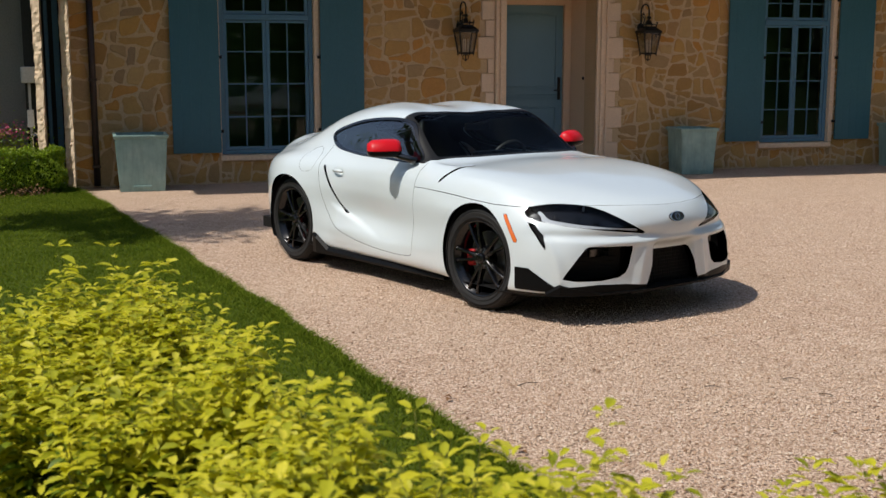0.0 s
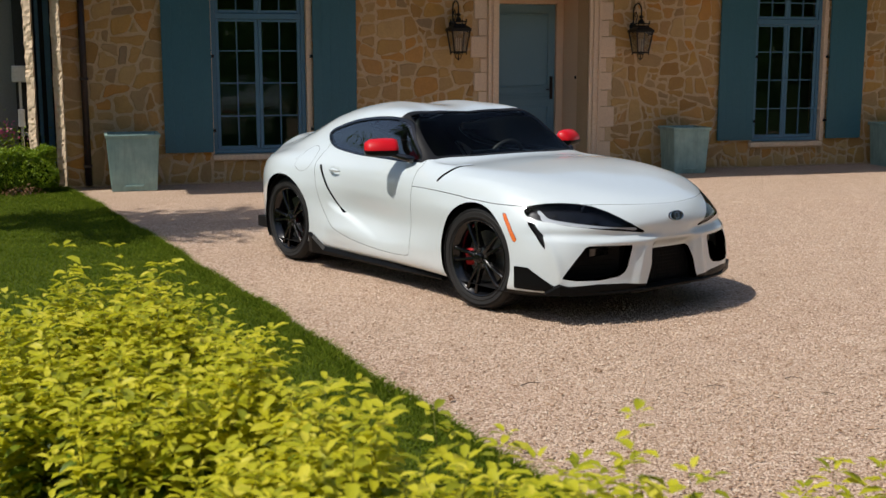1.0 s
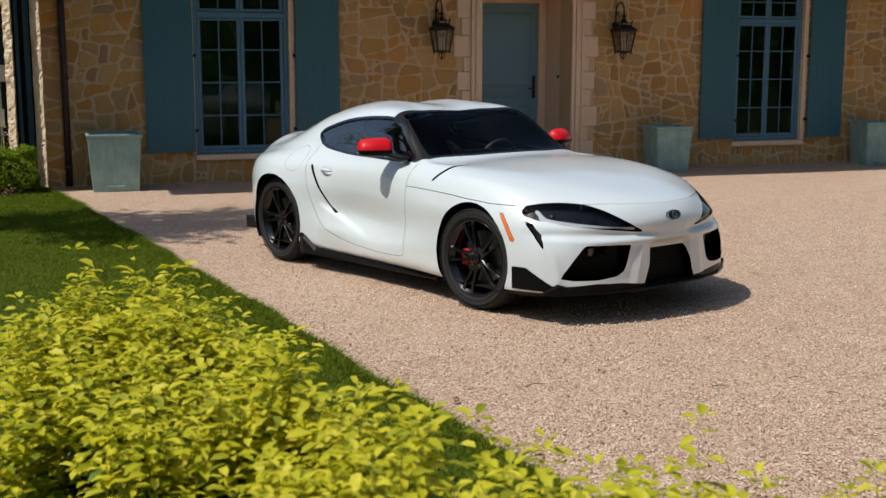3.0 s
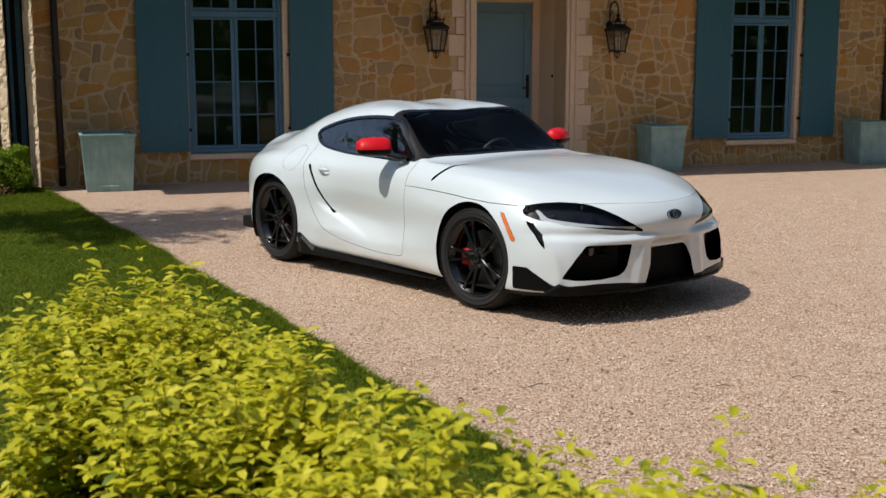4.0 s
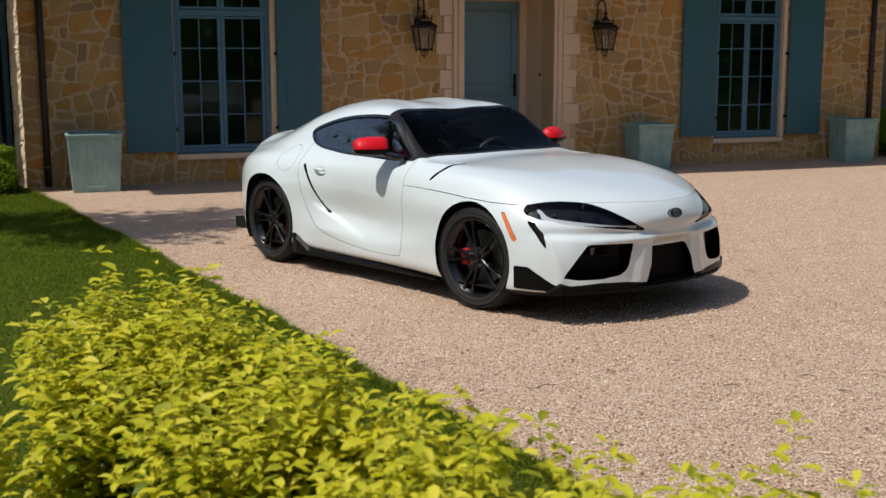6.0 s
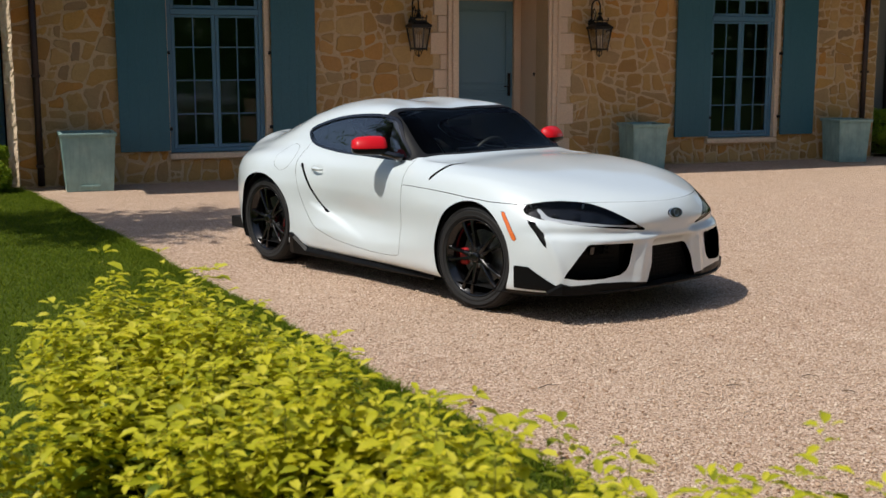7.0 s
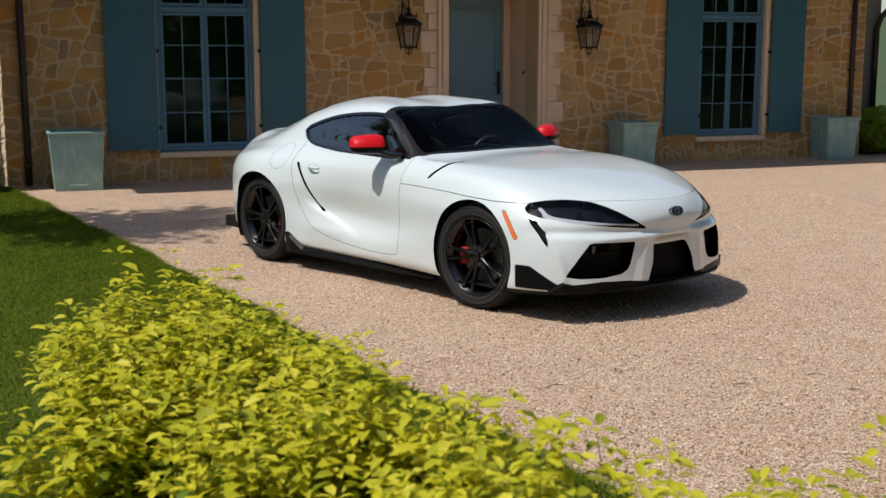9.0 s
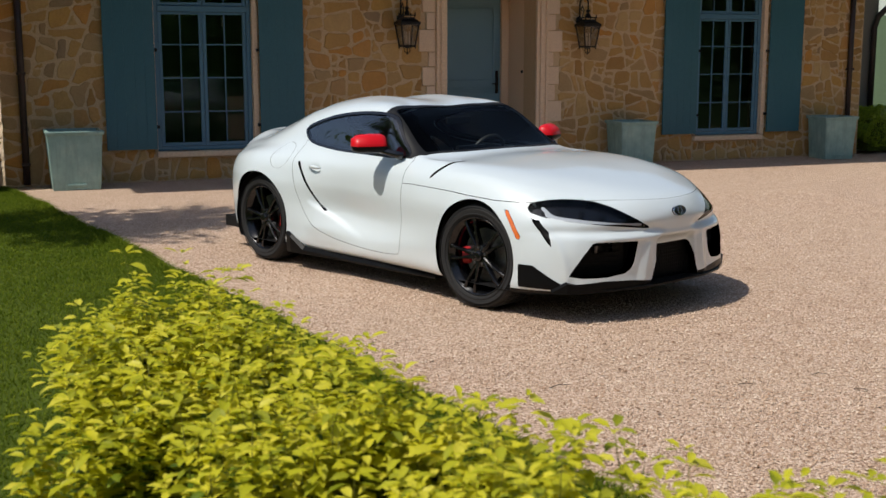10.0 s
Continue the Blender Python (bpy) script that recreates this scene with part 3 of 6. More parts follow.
def doorway():
    y = 0.95
    bm = boxes((DOORWAY[0] - 0.12, DOORWAY[0], 0.0, y + 0.12, 0.17, 2.62), (DOORWAY[1], DOORWAY[1] + 0.12, 0.0, y + 0.12, 0.17, 2.62), (DOORWAY[0], DOORWAY[1], 0.0, y + 0.12, 2.50, 2.62))
    tagged(part("door_reveal", bm, LIMESTONE), "pale limestone lining of the deep doorway", "doorway", kind="structure")
    d = thing("door_1", pose(0, y, 0), "closed grey-blue panelled front door in limestone doorway", "door", kind="structure")
    l, r = DOORWAY[0] + 0.14, DOORWAY[1] - 0.115
    part("door_frame", boxes((DOORWAY[0] + 0.002, l, -0.05, 0.06, 0.18, 2.5), (r, DOORWAY[1] - 0.002, -0.05, 0.06, 0.18, 2.5), (l, r, -0.05, 0.06, 2.42, 2.5), bevel=0.006), LIMESTONE, d, "pale limestone door frame")
    leaf = part("door_leaf", boxes((l + 0.004, r - 0.004, 0.0, 0.05, 0.185, 2.415), bevel=0.003), DOOR_PAINT, d)
    for z0, z1 in ((0.33, 0.92), (1.20, 2.28)):
        part("door_panel", boxes((l + 0.13, r - 0.13, -0.010, 0.0, z0 + 0.02, z1 - 0.02), bevel=0.008), DOOR_PAINT, leaf)
        part("panel_moulding", boxes((l + 0.10, l + 0.125, -0.018, 0.0, z0, z1), (r - 0.125, r - 0.10, -0.018, 0.0, z0, z1), (l + 0.125, r - 0.125, -0.018, 0.0, z0 - 0.005, z0 + 0.02), (l + 0.125, r - 0.125, -0.018, 0.0, z1 - 0.02, z1 + 0.005), bevel=0.004), DOOR_PAINT, leaf)
    for z in (1.02, 1.06, 1.10):
        part("door_rail_bead", boxes((l + 0.10, r - 0.10, -0.012, 0.0, z, z + 0.02), bevel=0.004), DOOR_PAINT, leaf)
    bm = boxes((r - 0.085, r - 0.035, -0.012, 0.0, 1.02, 1.36), bevel=0.005)
    tube(bm, [(r - 0.06, -0.012, 1.17), (r - 0.06, -0.06, 1.17), (r - 0.16, -0.06, 1.165)], 0.010)
    part("door_handle", bm, IRON, leaf, "dark iron door handle plate and lever")
    for s, x in ((-1, DOORWAY[0]), (1, DOORWAY[1])):
        sur = thing("door_surround", pose(x, 0, 0), "moulded limestone door surround with jagged quoins", "door surround", "door surrounds", kind="structure")
        prof = [(0.0, 0.05), (0.05, 0.075), (0.10, 0.055), (0.13, 0.085)]
        for k, (o, p) in enumerate(prof):
            u, v = sorted((s * (o + 0.002), s * (o + 0.05 if k < 3 else 0.17)))
            part("moulding", boxes((u, v, -p, 0.0, 0.17, 2.72), bevel=0.006), LIMESTONE, sur)
        z, k = 0.18, 0
        while z < 2.75:
            h = (0.26, 0.20, 0.30, 0.23)[k % 4]
            wdt = (0.19, 0.10, 0.24, 0.13)[k % 4]
            u, v = sorted((s * 0.172, s * (0.172 + wdt)))
            part("quoin", boxes((u, v, -0.035, 0.0, z + 0.004, z + h - 0.004), bevel=0.006), LIMESTONE, sur)
            z += h
            k += 1
    bell = thing("door_bell", pose(DOORWAY[1] - 0.004, 0.42, 1.35), "small round black door bell on limestone reveal", "door bell")
    bm = bmesh.new()
    lathe(bm, [(0.0, -0.016), (0.018, -0.014), (0.026, 0.0), (0.0, 0.0)], 16, "Z", pose(0, 0, 0, 0, 90, 0))
    part("button", bm, IRON, bell)
    for x0, x1, y0, y1, z, nm in ((4.95, 7.62, -0.72, 0.0, 0.085, "lower"), (5.10, 7.30, -0.40, 0.0, 0.175, "upper")):
        st = thing("door_step", pose(0, 0, 0), "pale limestone step before the front door", "step", "front door steps", kind="structure")
        part("tread", boxes((x0, x1, y0, y1, z - 0.045, z), bevel=0.008), LIMESTONE, st)
        part("riser", boxes((x0 + 0.03, x1 - 0.03, y0 + 0.03, y1, 0.0 if nm == "lower" else 0.087, z - 0.046)), LIMESTONE, st)
    tagged(part("threshold", boxes((DOORWAY[0], DOORWAY[1], 0.0, 1.0, 0.1, 0.178)), LIMESTONE), "pale limestone threshold", "threshold", kind="structure")


def lantern(x):
    t = thing("wall_lantern", pose(x, -0.27, 1.70), "black iron wall lantern with glass sides and scrolled bracket", "lantern", "door lanterns")
    bm = bmesh.new()
    lathe(bm, [(0.0, -0.105), (0.010, -0.100), (0.014, -0.090), (0.008, -0.080), (0.008, -0.018), (0.03, -0.012), (0.05, -0.008), (0.0, -0.004)], 12)
    ring = [(0.042 * math.cos(a), 0, -0.048 + 0.036 * math.sin(a)) for a in np.linspace(0, 2 * math.pi, 17)]
    tube(bm, ring, 0.006, 6, False)
    part("lantern_finial", bm, IRON, t)
    top, bot, h = 0.126, 0.082, 0.300
    bm = boxes((-bot - 0.012, bot + 0.012, -bot - 0.012, bot + 0.012, -0.006, 0.018), bevel=0.004)
    part("lantern_base", bm, IRON, t)
    for sx in (-1, 1):
        for sy in (-1, 1):
            bm = bmesh.new()
            tube(bm, [(sx * bot, sy * bot, 0.0), (sx * top, sy * top, h)], 0.0105, 6)
            tube(bm, [(sx * bot, sy * bot, 0.0), (sx * (bot + 0.004), sy * (bot + 0.004), -0.028)], [0.011, 0.006], 6)
            part("lantern_post", bm, IRON, t)
    part("lantern_rim", boxes((-top - 0.015, top + 0.015, -top - 0.015, -top + 0.01, h - 0.012, h + 0.024), (-top - 0.015, top + 0.015, top - 0.01, top + 0.015, h - 0.012, h + 0.024), (-top - 0.015, -top + 0.01, -top + 0.01, top - 0.01, h - 0.012, h + 0.024), (top - 0.01, top + 0.015, -top + 0.01, top - 0.01, h - 0.012, h + 0.024)), IRON, t)
    bm = bmesh.new()
    lathe(bm, [(0.190, h + 0.020), (0.155, h + 0.045), (0.120, h + 0.062), (0.115, h + 0.085), (0.0, h + 0.088)], 4, "Z", pose(0, 0, 0, 0, 0, 45))
    part("lantern_roof", bm, IRON, t)
    bm = boxes((-0.095, 0.095, -0.095, 0.095, h + 0.105, h + 0.118), bevel=0.003)
    for sx in (-1, 1):
        for sy in (-1, 1):
            tube(bm, [(sx * 0.078, sy * 0.078, h + 0.08), (sx * 0.082, sy * 0.082, h + 0.112)], 0.007, 6)
            lathe(bm, [(0.0, h + 0.150), (0.010, h + 0.142), (0.012, h + 0.130), (0.004, h + 0.117)], 8, "Z", pose(sx * 0.085, sy * 0.085, 0))
    part("lantern_gallery", bm, IRON, t)
    bm = bmesh.new()
    lathe(bm, [(0.032, h + 0.118), (0.040, h + 0.145), (0.024, h + 0.172), (0.012, h + 0.18), (0.03, h + 0.195), (0.034, h + 0.21), (0.012, h + 0.23), (0.008, h + 0.25), (0.0, h + 0.255)], 10)
    part("lantern_crown", bm, IRON, t)
    for m in (pose(0, 0, 0), pose(0, 0, 0, 0, 0, 90), pose(0, 0, 0, 0, 0, 180), pose(0, 0, 0, 0, 0, 270)):
        g = part("lantern_pane", mesh_of("lantern_pane", [m @ Vector(p) for p in ((-bot, -bot, 0.01), (bot, -bot, 0.01), (top, -top, h), (-top, -top, h))], [(0, 1, 2, 3)], LANTERN_GLASS), None, t)
        g.visible_shadow = False
    for x2 in (-0.03, 0.0, 0.03):
        bm = bmesh.new()
        lathe(bm, [(0.0, 0.018), (0.010, 0.018), (0.010, 0.13), (0.006, 0.15), (0.009, 0.17), (0.003, 0.20), (0.0, 0.20)], 8, "Z", pose(x2, 0.02 * (x2 == 0), 0))
        part("candle", bm, LIMESTONE, t, "cream candle tube")
    arc = [(0, 0.25 - 0.25 * (1 - math.cos(a)) / 2, h + 0.30 + 0.095 * math.sin(a)) for a in np.linspace(0.2, math.pi, 11)]
    bm = bmesh.new()
    tube(bm, [(0, 0.25, h - 0.02), (0, 0.25, h + 0.29)] + arc + [(0, 0.0, h + 0.24)], 0.011, 8)
    tube(bm, [(0, 0.25, h + 0.05), (0, 0.17, h + 0.12), (0, 0.12, h + 0.22), (0, 0.17, h + 0.28), (0, 0.21, h + 0.23), (0, 0.17, h + 0.21)], 0.007, 6)
    part("bracket", bm, IRON, t)
    bm = bmesh.new()
    lathe(bm, [(0.0, -0.02), (0.035, -0.015), (0.055, 0.0), (0.055, 0.012), (0.0, 0.012)], 16, "Y", pose(0, 0.258, h + 0.08))
    part("wall_plate", bm, IRON, t)


def planter(x, y, turn=0.0, label="", w=1.0, h=0.655):
    t = thing("planter", pose(x, y, 0, 0, 0, turn), label or "tapered square verdigris copper planter standing on gravel", "planter", "copper planters")
    top, bot = 0.325 * w, 0.27 * w
    bm = bmesh.new()
    rings = []
    for s, z in ((bot, 0.0), (bot + 0.004, 0.05), (bot + 0.009, 0.10), (top - 0.012, h - 0.05), (top, h - 0.045), (top + 0.008, h - 0.012), (top + 0.004, h), (top - 0.03, h), (top - 0.035, h - 0.08)):
        rings.append([bm.verts.new((a * s, b * s, z)) for a, b in ((-1, -1), (1, -1), (1, 1), (-1, 1))])
    for a, b in zip(rings, rings[1:]):
        for k in range(4):
            bm.faces.new((a[k], a[(k + 1) % 4], b[(k + 1) % 4], b[k]))
    bm.faces.new(rings[0][::-1])
    bmesh.ops.bevel(bm, geom=[e for e in bm.edges if abs(e.verts[0].co.z - e.verts[1].co.z) > 0.2], offset=0.012, segments=2, affect="EDGES")
    part("planter_body", bm, VERDIGRIS, t)
    bm = bmesh.new()
    box(bm, -top + 0.034, top - 0.034, -top + 0.034, top - 0.034, h - 0.12, h - 0.085)
    part("planter_soil", bm, SOIL, t, "dark soil")
    part("cleat", boxes((-0.11, 0.11, -bot - 0.022, -bot - 0.010, 0.045, 0.075), bevel=0.003), VERDIGRIS, t)


def downpipe(x, y, top, label):
    t = thing("downpipe", pose(x, y, 0), label, "downpipe", "downpipes")
    bm = bmesh.new()
    tube(bm, [(0, 0, 0.02), (0, 0, top)], 0.042, 14)
    part("pipe", bm, PIPE, t, smooth=True)
    for z in (0.25, 1.35, 2.5):
        part("pipe_bracket", boxes((-0.052, 0.052, -0.046, 0.06, z, z + 0.035), bevel=0.004), PIPE, t)


wall_front = house_shell()
window("window_1", *WIN_L, 1.488, 2.724, (1.47, 2.80), "tall blue casement window with small panes in stone wall")
window("window_2", *WIN_R, 9.508, 10.690, (9.465, 10.715), "tall blue casement window with small panes beside the far planter")
for s in ((0.855, 1.474, 1), (2.805, 3.392, -1), (8.893, 9.482, 1), (10.775, 11.39, -1)):
    shutter(*s)
doorway()
lantern(4.765)
lantern(7.49)
planter(0.43, -0.42, 0.0, h=0.70)
planter(8.15, -0.42, -5.0, w=0.87)
planter(11.75, -0.42, -8.0, "tapered square verdigris copper planter beside a clipped hedge", 0.86)
downpipe(-0.11, -0.055, 3.3, "dark bronze round downpipe on stone wall")
downpipe(12.35, -0.055, 3.3, "dark bronze round downpipe near the house corner")


# ---- the wing beside the facade ----
def left_wing():
    """A set-forward wing: rough stone piers with a blue door between, and a grey wall."""
    w = thing("side_wing", pose(0, 0, 0), "stone piers framing a blue boarded door, grey stucco wall beyond", "house wing", kind="structure")
    for x0, x1, fwd, seed in ((-0.470, -0.365, 0.40, 3.0), (-0.785, -0.690, 0.40, 9.0)):
        # a rough broken face turned to the open side, with a straight return
        foot = [(x0 - 0.01, 0.52), *[(x0 + (x1 - x0) * k / 6, 0.06 - 0.14 * k / 6) for k in range(7)], (x1 + 0.004, 0.0), (x1, 0.52)]
        vs, fs, rows = [], [], 110
        for a in range(rows + 1):
            z = 3.2 * a / rows
            for k, (x, y) in enumerate(foot):
                q = noise.noise(Vector((x * 14 + seed, y * 14, z * 9))) + 0.6 * noise.noise(Vector((x * 40, seed, z * 30)))
                d = 0.020 * q if 0 < k < len(foot) - 1 else 0.0
                vs.append((x - d * 0.7, y - d - fwd, z))
        n = len(foot)
        for a in range(rows):
            for k in range(n - 1):
                fs.append((a * n + k, a * n + k + 1, (a + 1) * n + k + 1, (a + 1) * n + k))
        part("stone_pier", mesh_of("stone_pier", vs, fs, LIMESTONE), None, w, "rough pale stone pier")
    for x0, x1 in ((-0.665, -0.62), (-0.565, -0.495)):
        part("door_stile", boxes((x0, x1, 0.03, 0.09, 0.05, 3.0), bevel=0.006), WINDOW_PAINT, w, "blue painted door stile")
    # a dark sheet put in for the shade between the piers
    part("dark_gap", boxes((-0.93, -0.39, 0.14, 0.2, 0.0, 3.2)), SHADE_DARK, w, "dark sheet standing for the shade in the gap behind the door")
    part("stucco_wall", boxes((-6.0, -0.93, 0.25, 0.5, -0.1, 3.2)), STUCCO, w, "grey shaded stucco wall")
    part("meter_box", boxes((-0.96, -0.79, -0.16, 0.25, 1.33, 1.53), bevel=0.01), BOX_GREY, w, "grey metal meter box")
    part("conduit", boxes((-0.885, -0.855, -0.10, -0.07, 0.2, 1.33)), BOX_GREY, w, "grey conduit")
    part("junction_box", boxes((-0.91, -0.83, -0.14, -0.07, 0.78, 1.0), bevel=0.008), BOX_GREY, w, "small grey junction box")
    # unseen roof, brought forward to keep sun off the wall but not the piers
    part("wing_roof", boxes((-6.0, -1.09, -0.37, 8.0, 3.2, 3.398)), ROOF, w)


WING_R = 13.98


def right_wing():
    w = thing("far_wing", pose(0, 0, 0), "set-back stucco wing with a dark downpipe", "house wing", kind="structure")
    part("wing_wall", boxes((12.63, WING_R, 1.2, 5.0, -0.1, 3.2)), STUCCO, w, "grey-tan stucco wall")
    bm = bmesh.new()
    tube(bm, [(WING_R - 0.14, 1.12, 0.0), (WING_R - 0.14, 1.12, 2.05), (WING_R - 0.10, 1.08, 2.25), (WING_R + 0.05, 1.0, 2.42), (WING_R + 0.3, 0.95, 2.50)], 0.05, 12)
    part("pipe", bm, PIPE, w, "dark bronze downpipe with a swan neck", smooth=True)


left_wing()
right_wing()


# ---- plants ----
def hedge(name, x0, x1, y0, y1, z1, n, label):
    t = thing(name, pose((x0 + x1) / 2, (y0 + y1) / 2, 0), label, "hedge", "clipped hedges")
    hx, hy = (x1 - x0) / 2, (y1 - y0) / 2
    q = np.random.default_rng(3)
    face = q.integers(0, 5, n)
    p = np.stack([q.uniform(-hx, hx, n), q.uniform(-hy, hy, n), q.uniform(0.08, z1, n)], -1)
    nor = np.zeros((n, 3))
    for k, (ax, val) in enumerate(((0, -hx), (0, hx), (1, -hy), (1, hy), (2, z1))):
        m = face == k
        p[m, ax] = val
        nor[m, ax] = 1 if val > 0 else -1
    c = np.array([0, 0, z1 * 0.45])
    p = c + (p - c) * (1 - 0.24 * (np.abs(p - c) / np.array([hx, hy, z1 * 0.55])).min(1, keepdims=True))
    bumps = np.array([noise.noise(Vector(v) * 7) for v in p])
    p += nor * (bumps[:, None] * 0.05 - 0.03 * q.random((n, 1)))
    d = nor * 0.6 + q.normal(0, 0.6, (n, 3)) + [0, 0, 0.3]
    tagged(part("hedge_leaves", leaves_mesh("hedge_leaves", p, d, nor + q.normal(0, 0.5, (n, 3)), 0.022 + 0.016 * q.random(n), BOX_LEAF, 0.6), None, t), kind="stuff")
    bm = boxes((-hx * 0.90, hx * 0.90, -hy * 0.62, hy * 0.62, 0.05, z1 * 0.72))
    part("hedge_core", bm, TURF, t, "dark green inside")


hedge("hedge", -2.6, -0.47, -0.98, -0.50, 0.57, 26000, "low clipped green box hedge beside the lawn")
hedge("hedge", 12.62, 16.0, -0.25, 0.7, 0.76, 34000, "clipped green hedge beyond the last planter")


def flower_bush():
    t = thing("flower_bush", pose(-1.25, -0.02, 0), "loose bush with small pink flowers behind the hedge", "bush")
    q = np.random.default_rng(9)
    n = 900
    p = q.normal(0, 1, (n, 3)) * [0.28, 0.12, 0.10] + [0, 0, 0.62]
    part("stem", boxes((-0.02, 0.02, -0.02, 0.02, 0, 0.6)), STEM, t)
    tagged(part("bush_leaves", leaves_mesh("bush_leaves", p, q.normal(0, 1, (n, 3)), q.normal(0, 1, (n, 3)), 0.03 + 0.02 * q.random(n), BOX_LEAF), None, t), kind="stuff")
    p = q.normal(0, 1, (160, 3)) * [0.20, 0.08, 0.05] + [0.0, -0.05, 0.74]
    tagged(part("pink_flowers", leaves_mesh("pink_flowers", p, q.normal(0, 1, (160, 3)), q.normal(0, 1, (160, 3)), 0.03 + 0.02 * q.random(160), PINK, 0.9), None, t, "small pink flowers"), kind="stuff")


flower_bush()


def shrub(name_seed, x, y, height, spread, shoots, label):
    """A golden shrub: many arching leafy shoots from one base, greener inside and coloured darker there for shade, each
    ending in a bright spray.
    """
    q = np.random.default_rng(name_seed)
    t = thing("golden_shrub", pose(x, y, 0), label, "shrub", "row of golden shrubs")
    leaves = {True: ([], [], [], []), False: ([], [], [], [])}
    sparse = shoots < 30
    bm = bmesh.new()
    for k in range(shoots):
        a, rr = q.random() * 6.28, spread * math.sqrt(q.random())
        lump = noise.noise(Vector((x + math.cos(a) * rr, y + math.sin(a) * rr, 0)) * 6.5)
        h = height * (1 - 0.14 * (rr / spread) ** 2) * q.uniform(0.62, 1.03) * (1 + (0 if sparse else 0.5) * min(lump, 0.10))
        if q.random() < 0.06:
            h *= 1.09
        foot = Vector((math.cos(a) * rr * 0.35, math.sin(a) * rr * 0.35, 0.03))
        tip = Vector((math.cos(a) * rr, math.sin(a) * rr, h))
        bend = Vector((math.cos(a), math.sin(a), 0)) * rr * 0.25
        b2 = q.random() * 6.28
        drift = Vector((math.cos(b2), math.sin(b2), -0.25)) * q.uniform(0.0, 0.10)
        point = lambda s: foot.lerp(tip, s) + bend * math.sin(s * math.pi) * 0.5 + drift * s ** 4
        if k % 3 == 0 or sparse:
            tube(bm, [point(s) for s in (0, 0.35, 0.7, 0.86, 1)], [v * (0.4 if sparse else 1) for v in (0.0045, 0.0032, 0.0022, 0.0016, 0.001)], 4, False)
        spin = q.random() * 6.28
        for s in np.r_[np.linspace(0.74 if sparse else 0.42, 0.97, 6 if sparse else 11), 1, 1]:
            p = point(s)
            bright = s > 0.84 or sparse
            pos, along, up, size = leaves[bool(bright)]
            for b in (0, math.pi):
                ang = spin + b + q.normal(0, 0.35)
                out = Vector((math.cos(ang), math.sin(ang), q.uniform(-0.40, 0.25) if s < 1 else q.uniform(-0.1, 0.55)))
                pos.append(p + out * 0.010)
                along.append(out)
                up.append((q.normal(0, 0.19), q.normal(0, 0.19), 1))
                size.append(q.uniform(0.032, 0.068) * (0.75 if s == 1 else 1.0))
            spin += 1.75
    tagged(part("stem", bm, STEM, t, "thin brown-green stems"), kind="stuff")
    for bright, name, mat, lab in ((True, "shrub_leaves", GOLDEN, "bright yellow-green leaves"), (False, "inner_leaves", GREENER_SHADED, "greener inner leaves, darkened for the shade among the shoots")):
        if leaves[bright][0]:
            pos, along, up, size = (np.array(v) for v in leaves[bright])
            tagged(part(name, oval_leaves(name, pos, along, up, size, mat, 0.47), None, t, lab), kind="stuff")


SHRUBS = [(-0.14, -11.60, 0.90, 0.28, 240), (0.06, -11.52, 0.88, 0.25, 200), (0.10, -12.00, 0.85, 0.30, 290), (-0.15, -12.12, 0.86, 0.27, 240), (0.05, -12.56, 0.85, 0.28, 250), (0.20, -12.66, 0.84, 0.26, 240), (0.36, -12.98, 0.84, 0.22, 170),
          (0.22, -13.12, 0.76, 0.24, 170), (0.42, -13.28, 0.84, 0.33, 310), (0.74, -13.60, 0.84, 0.29, 260), (0.28, -13.80, 0.64, 0.24, 140), (0.92, -13.95, 0.80, 0.17, 50),
          (0.80, -13.70, 1.00, 0.10, 7), (0.95, -13.50, 0.88, 0.10, 6), (1.50, -13.25, 0.82, 0.13, 9), (1.46, -13.62, 0.80, 0.13, 45), (-0.23, -11.66, 1.05, 0.12, 10), (-0.34, -11.95, 0.97, 0.12, 14), (-0.44, -12.25, 0.88, 0.14, 18), (-0.02, -11.50, 0.97, 0.10, 8)]
for k, (x, y, h, s, c) in enumerate(SHRUBS):
    shrub(50 + k, x, y, h, s, c, "golden yellow-green leafy shrub in full leaf beside the lawn")


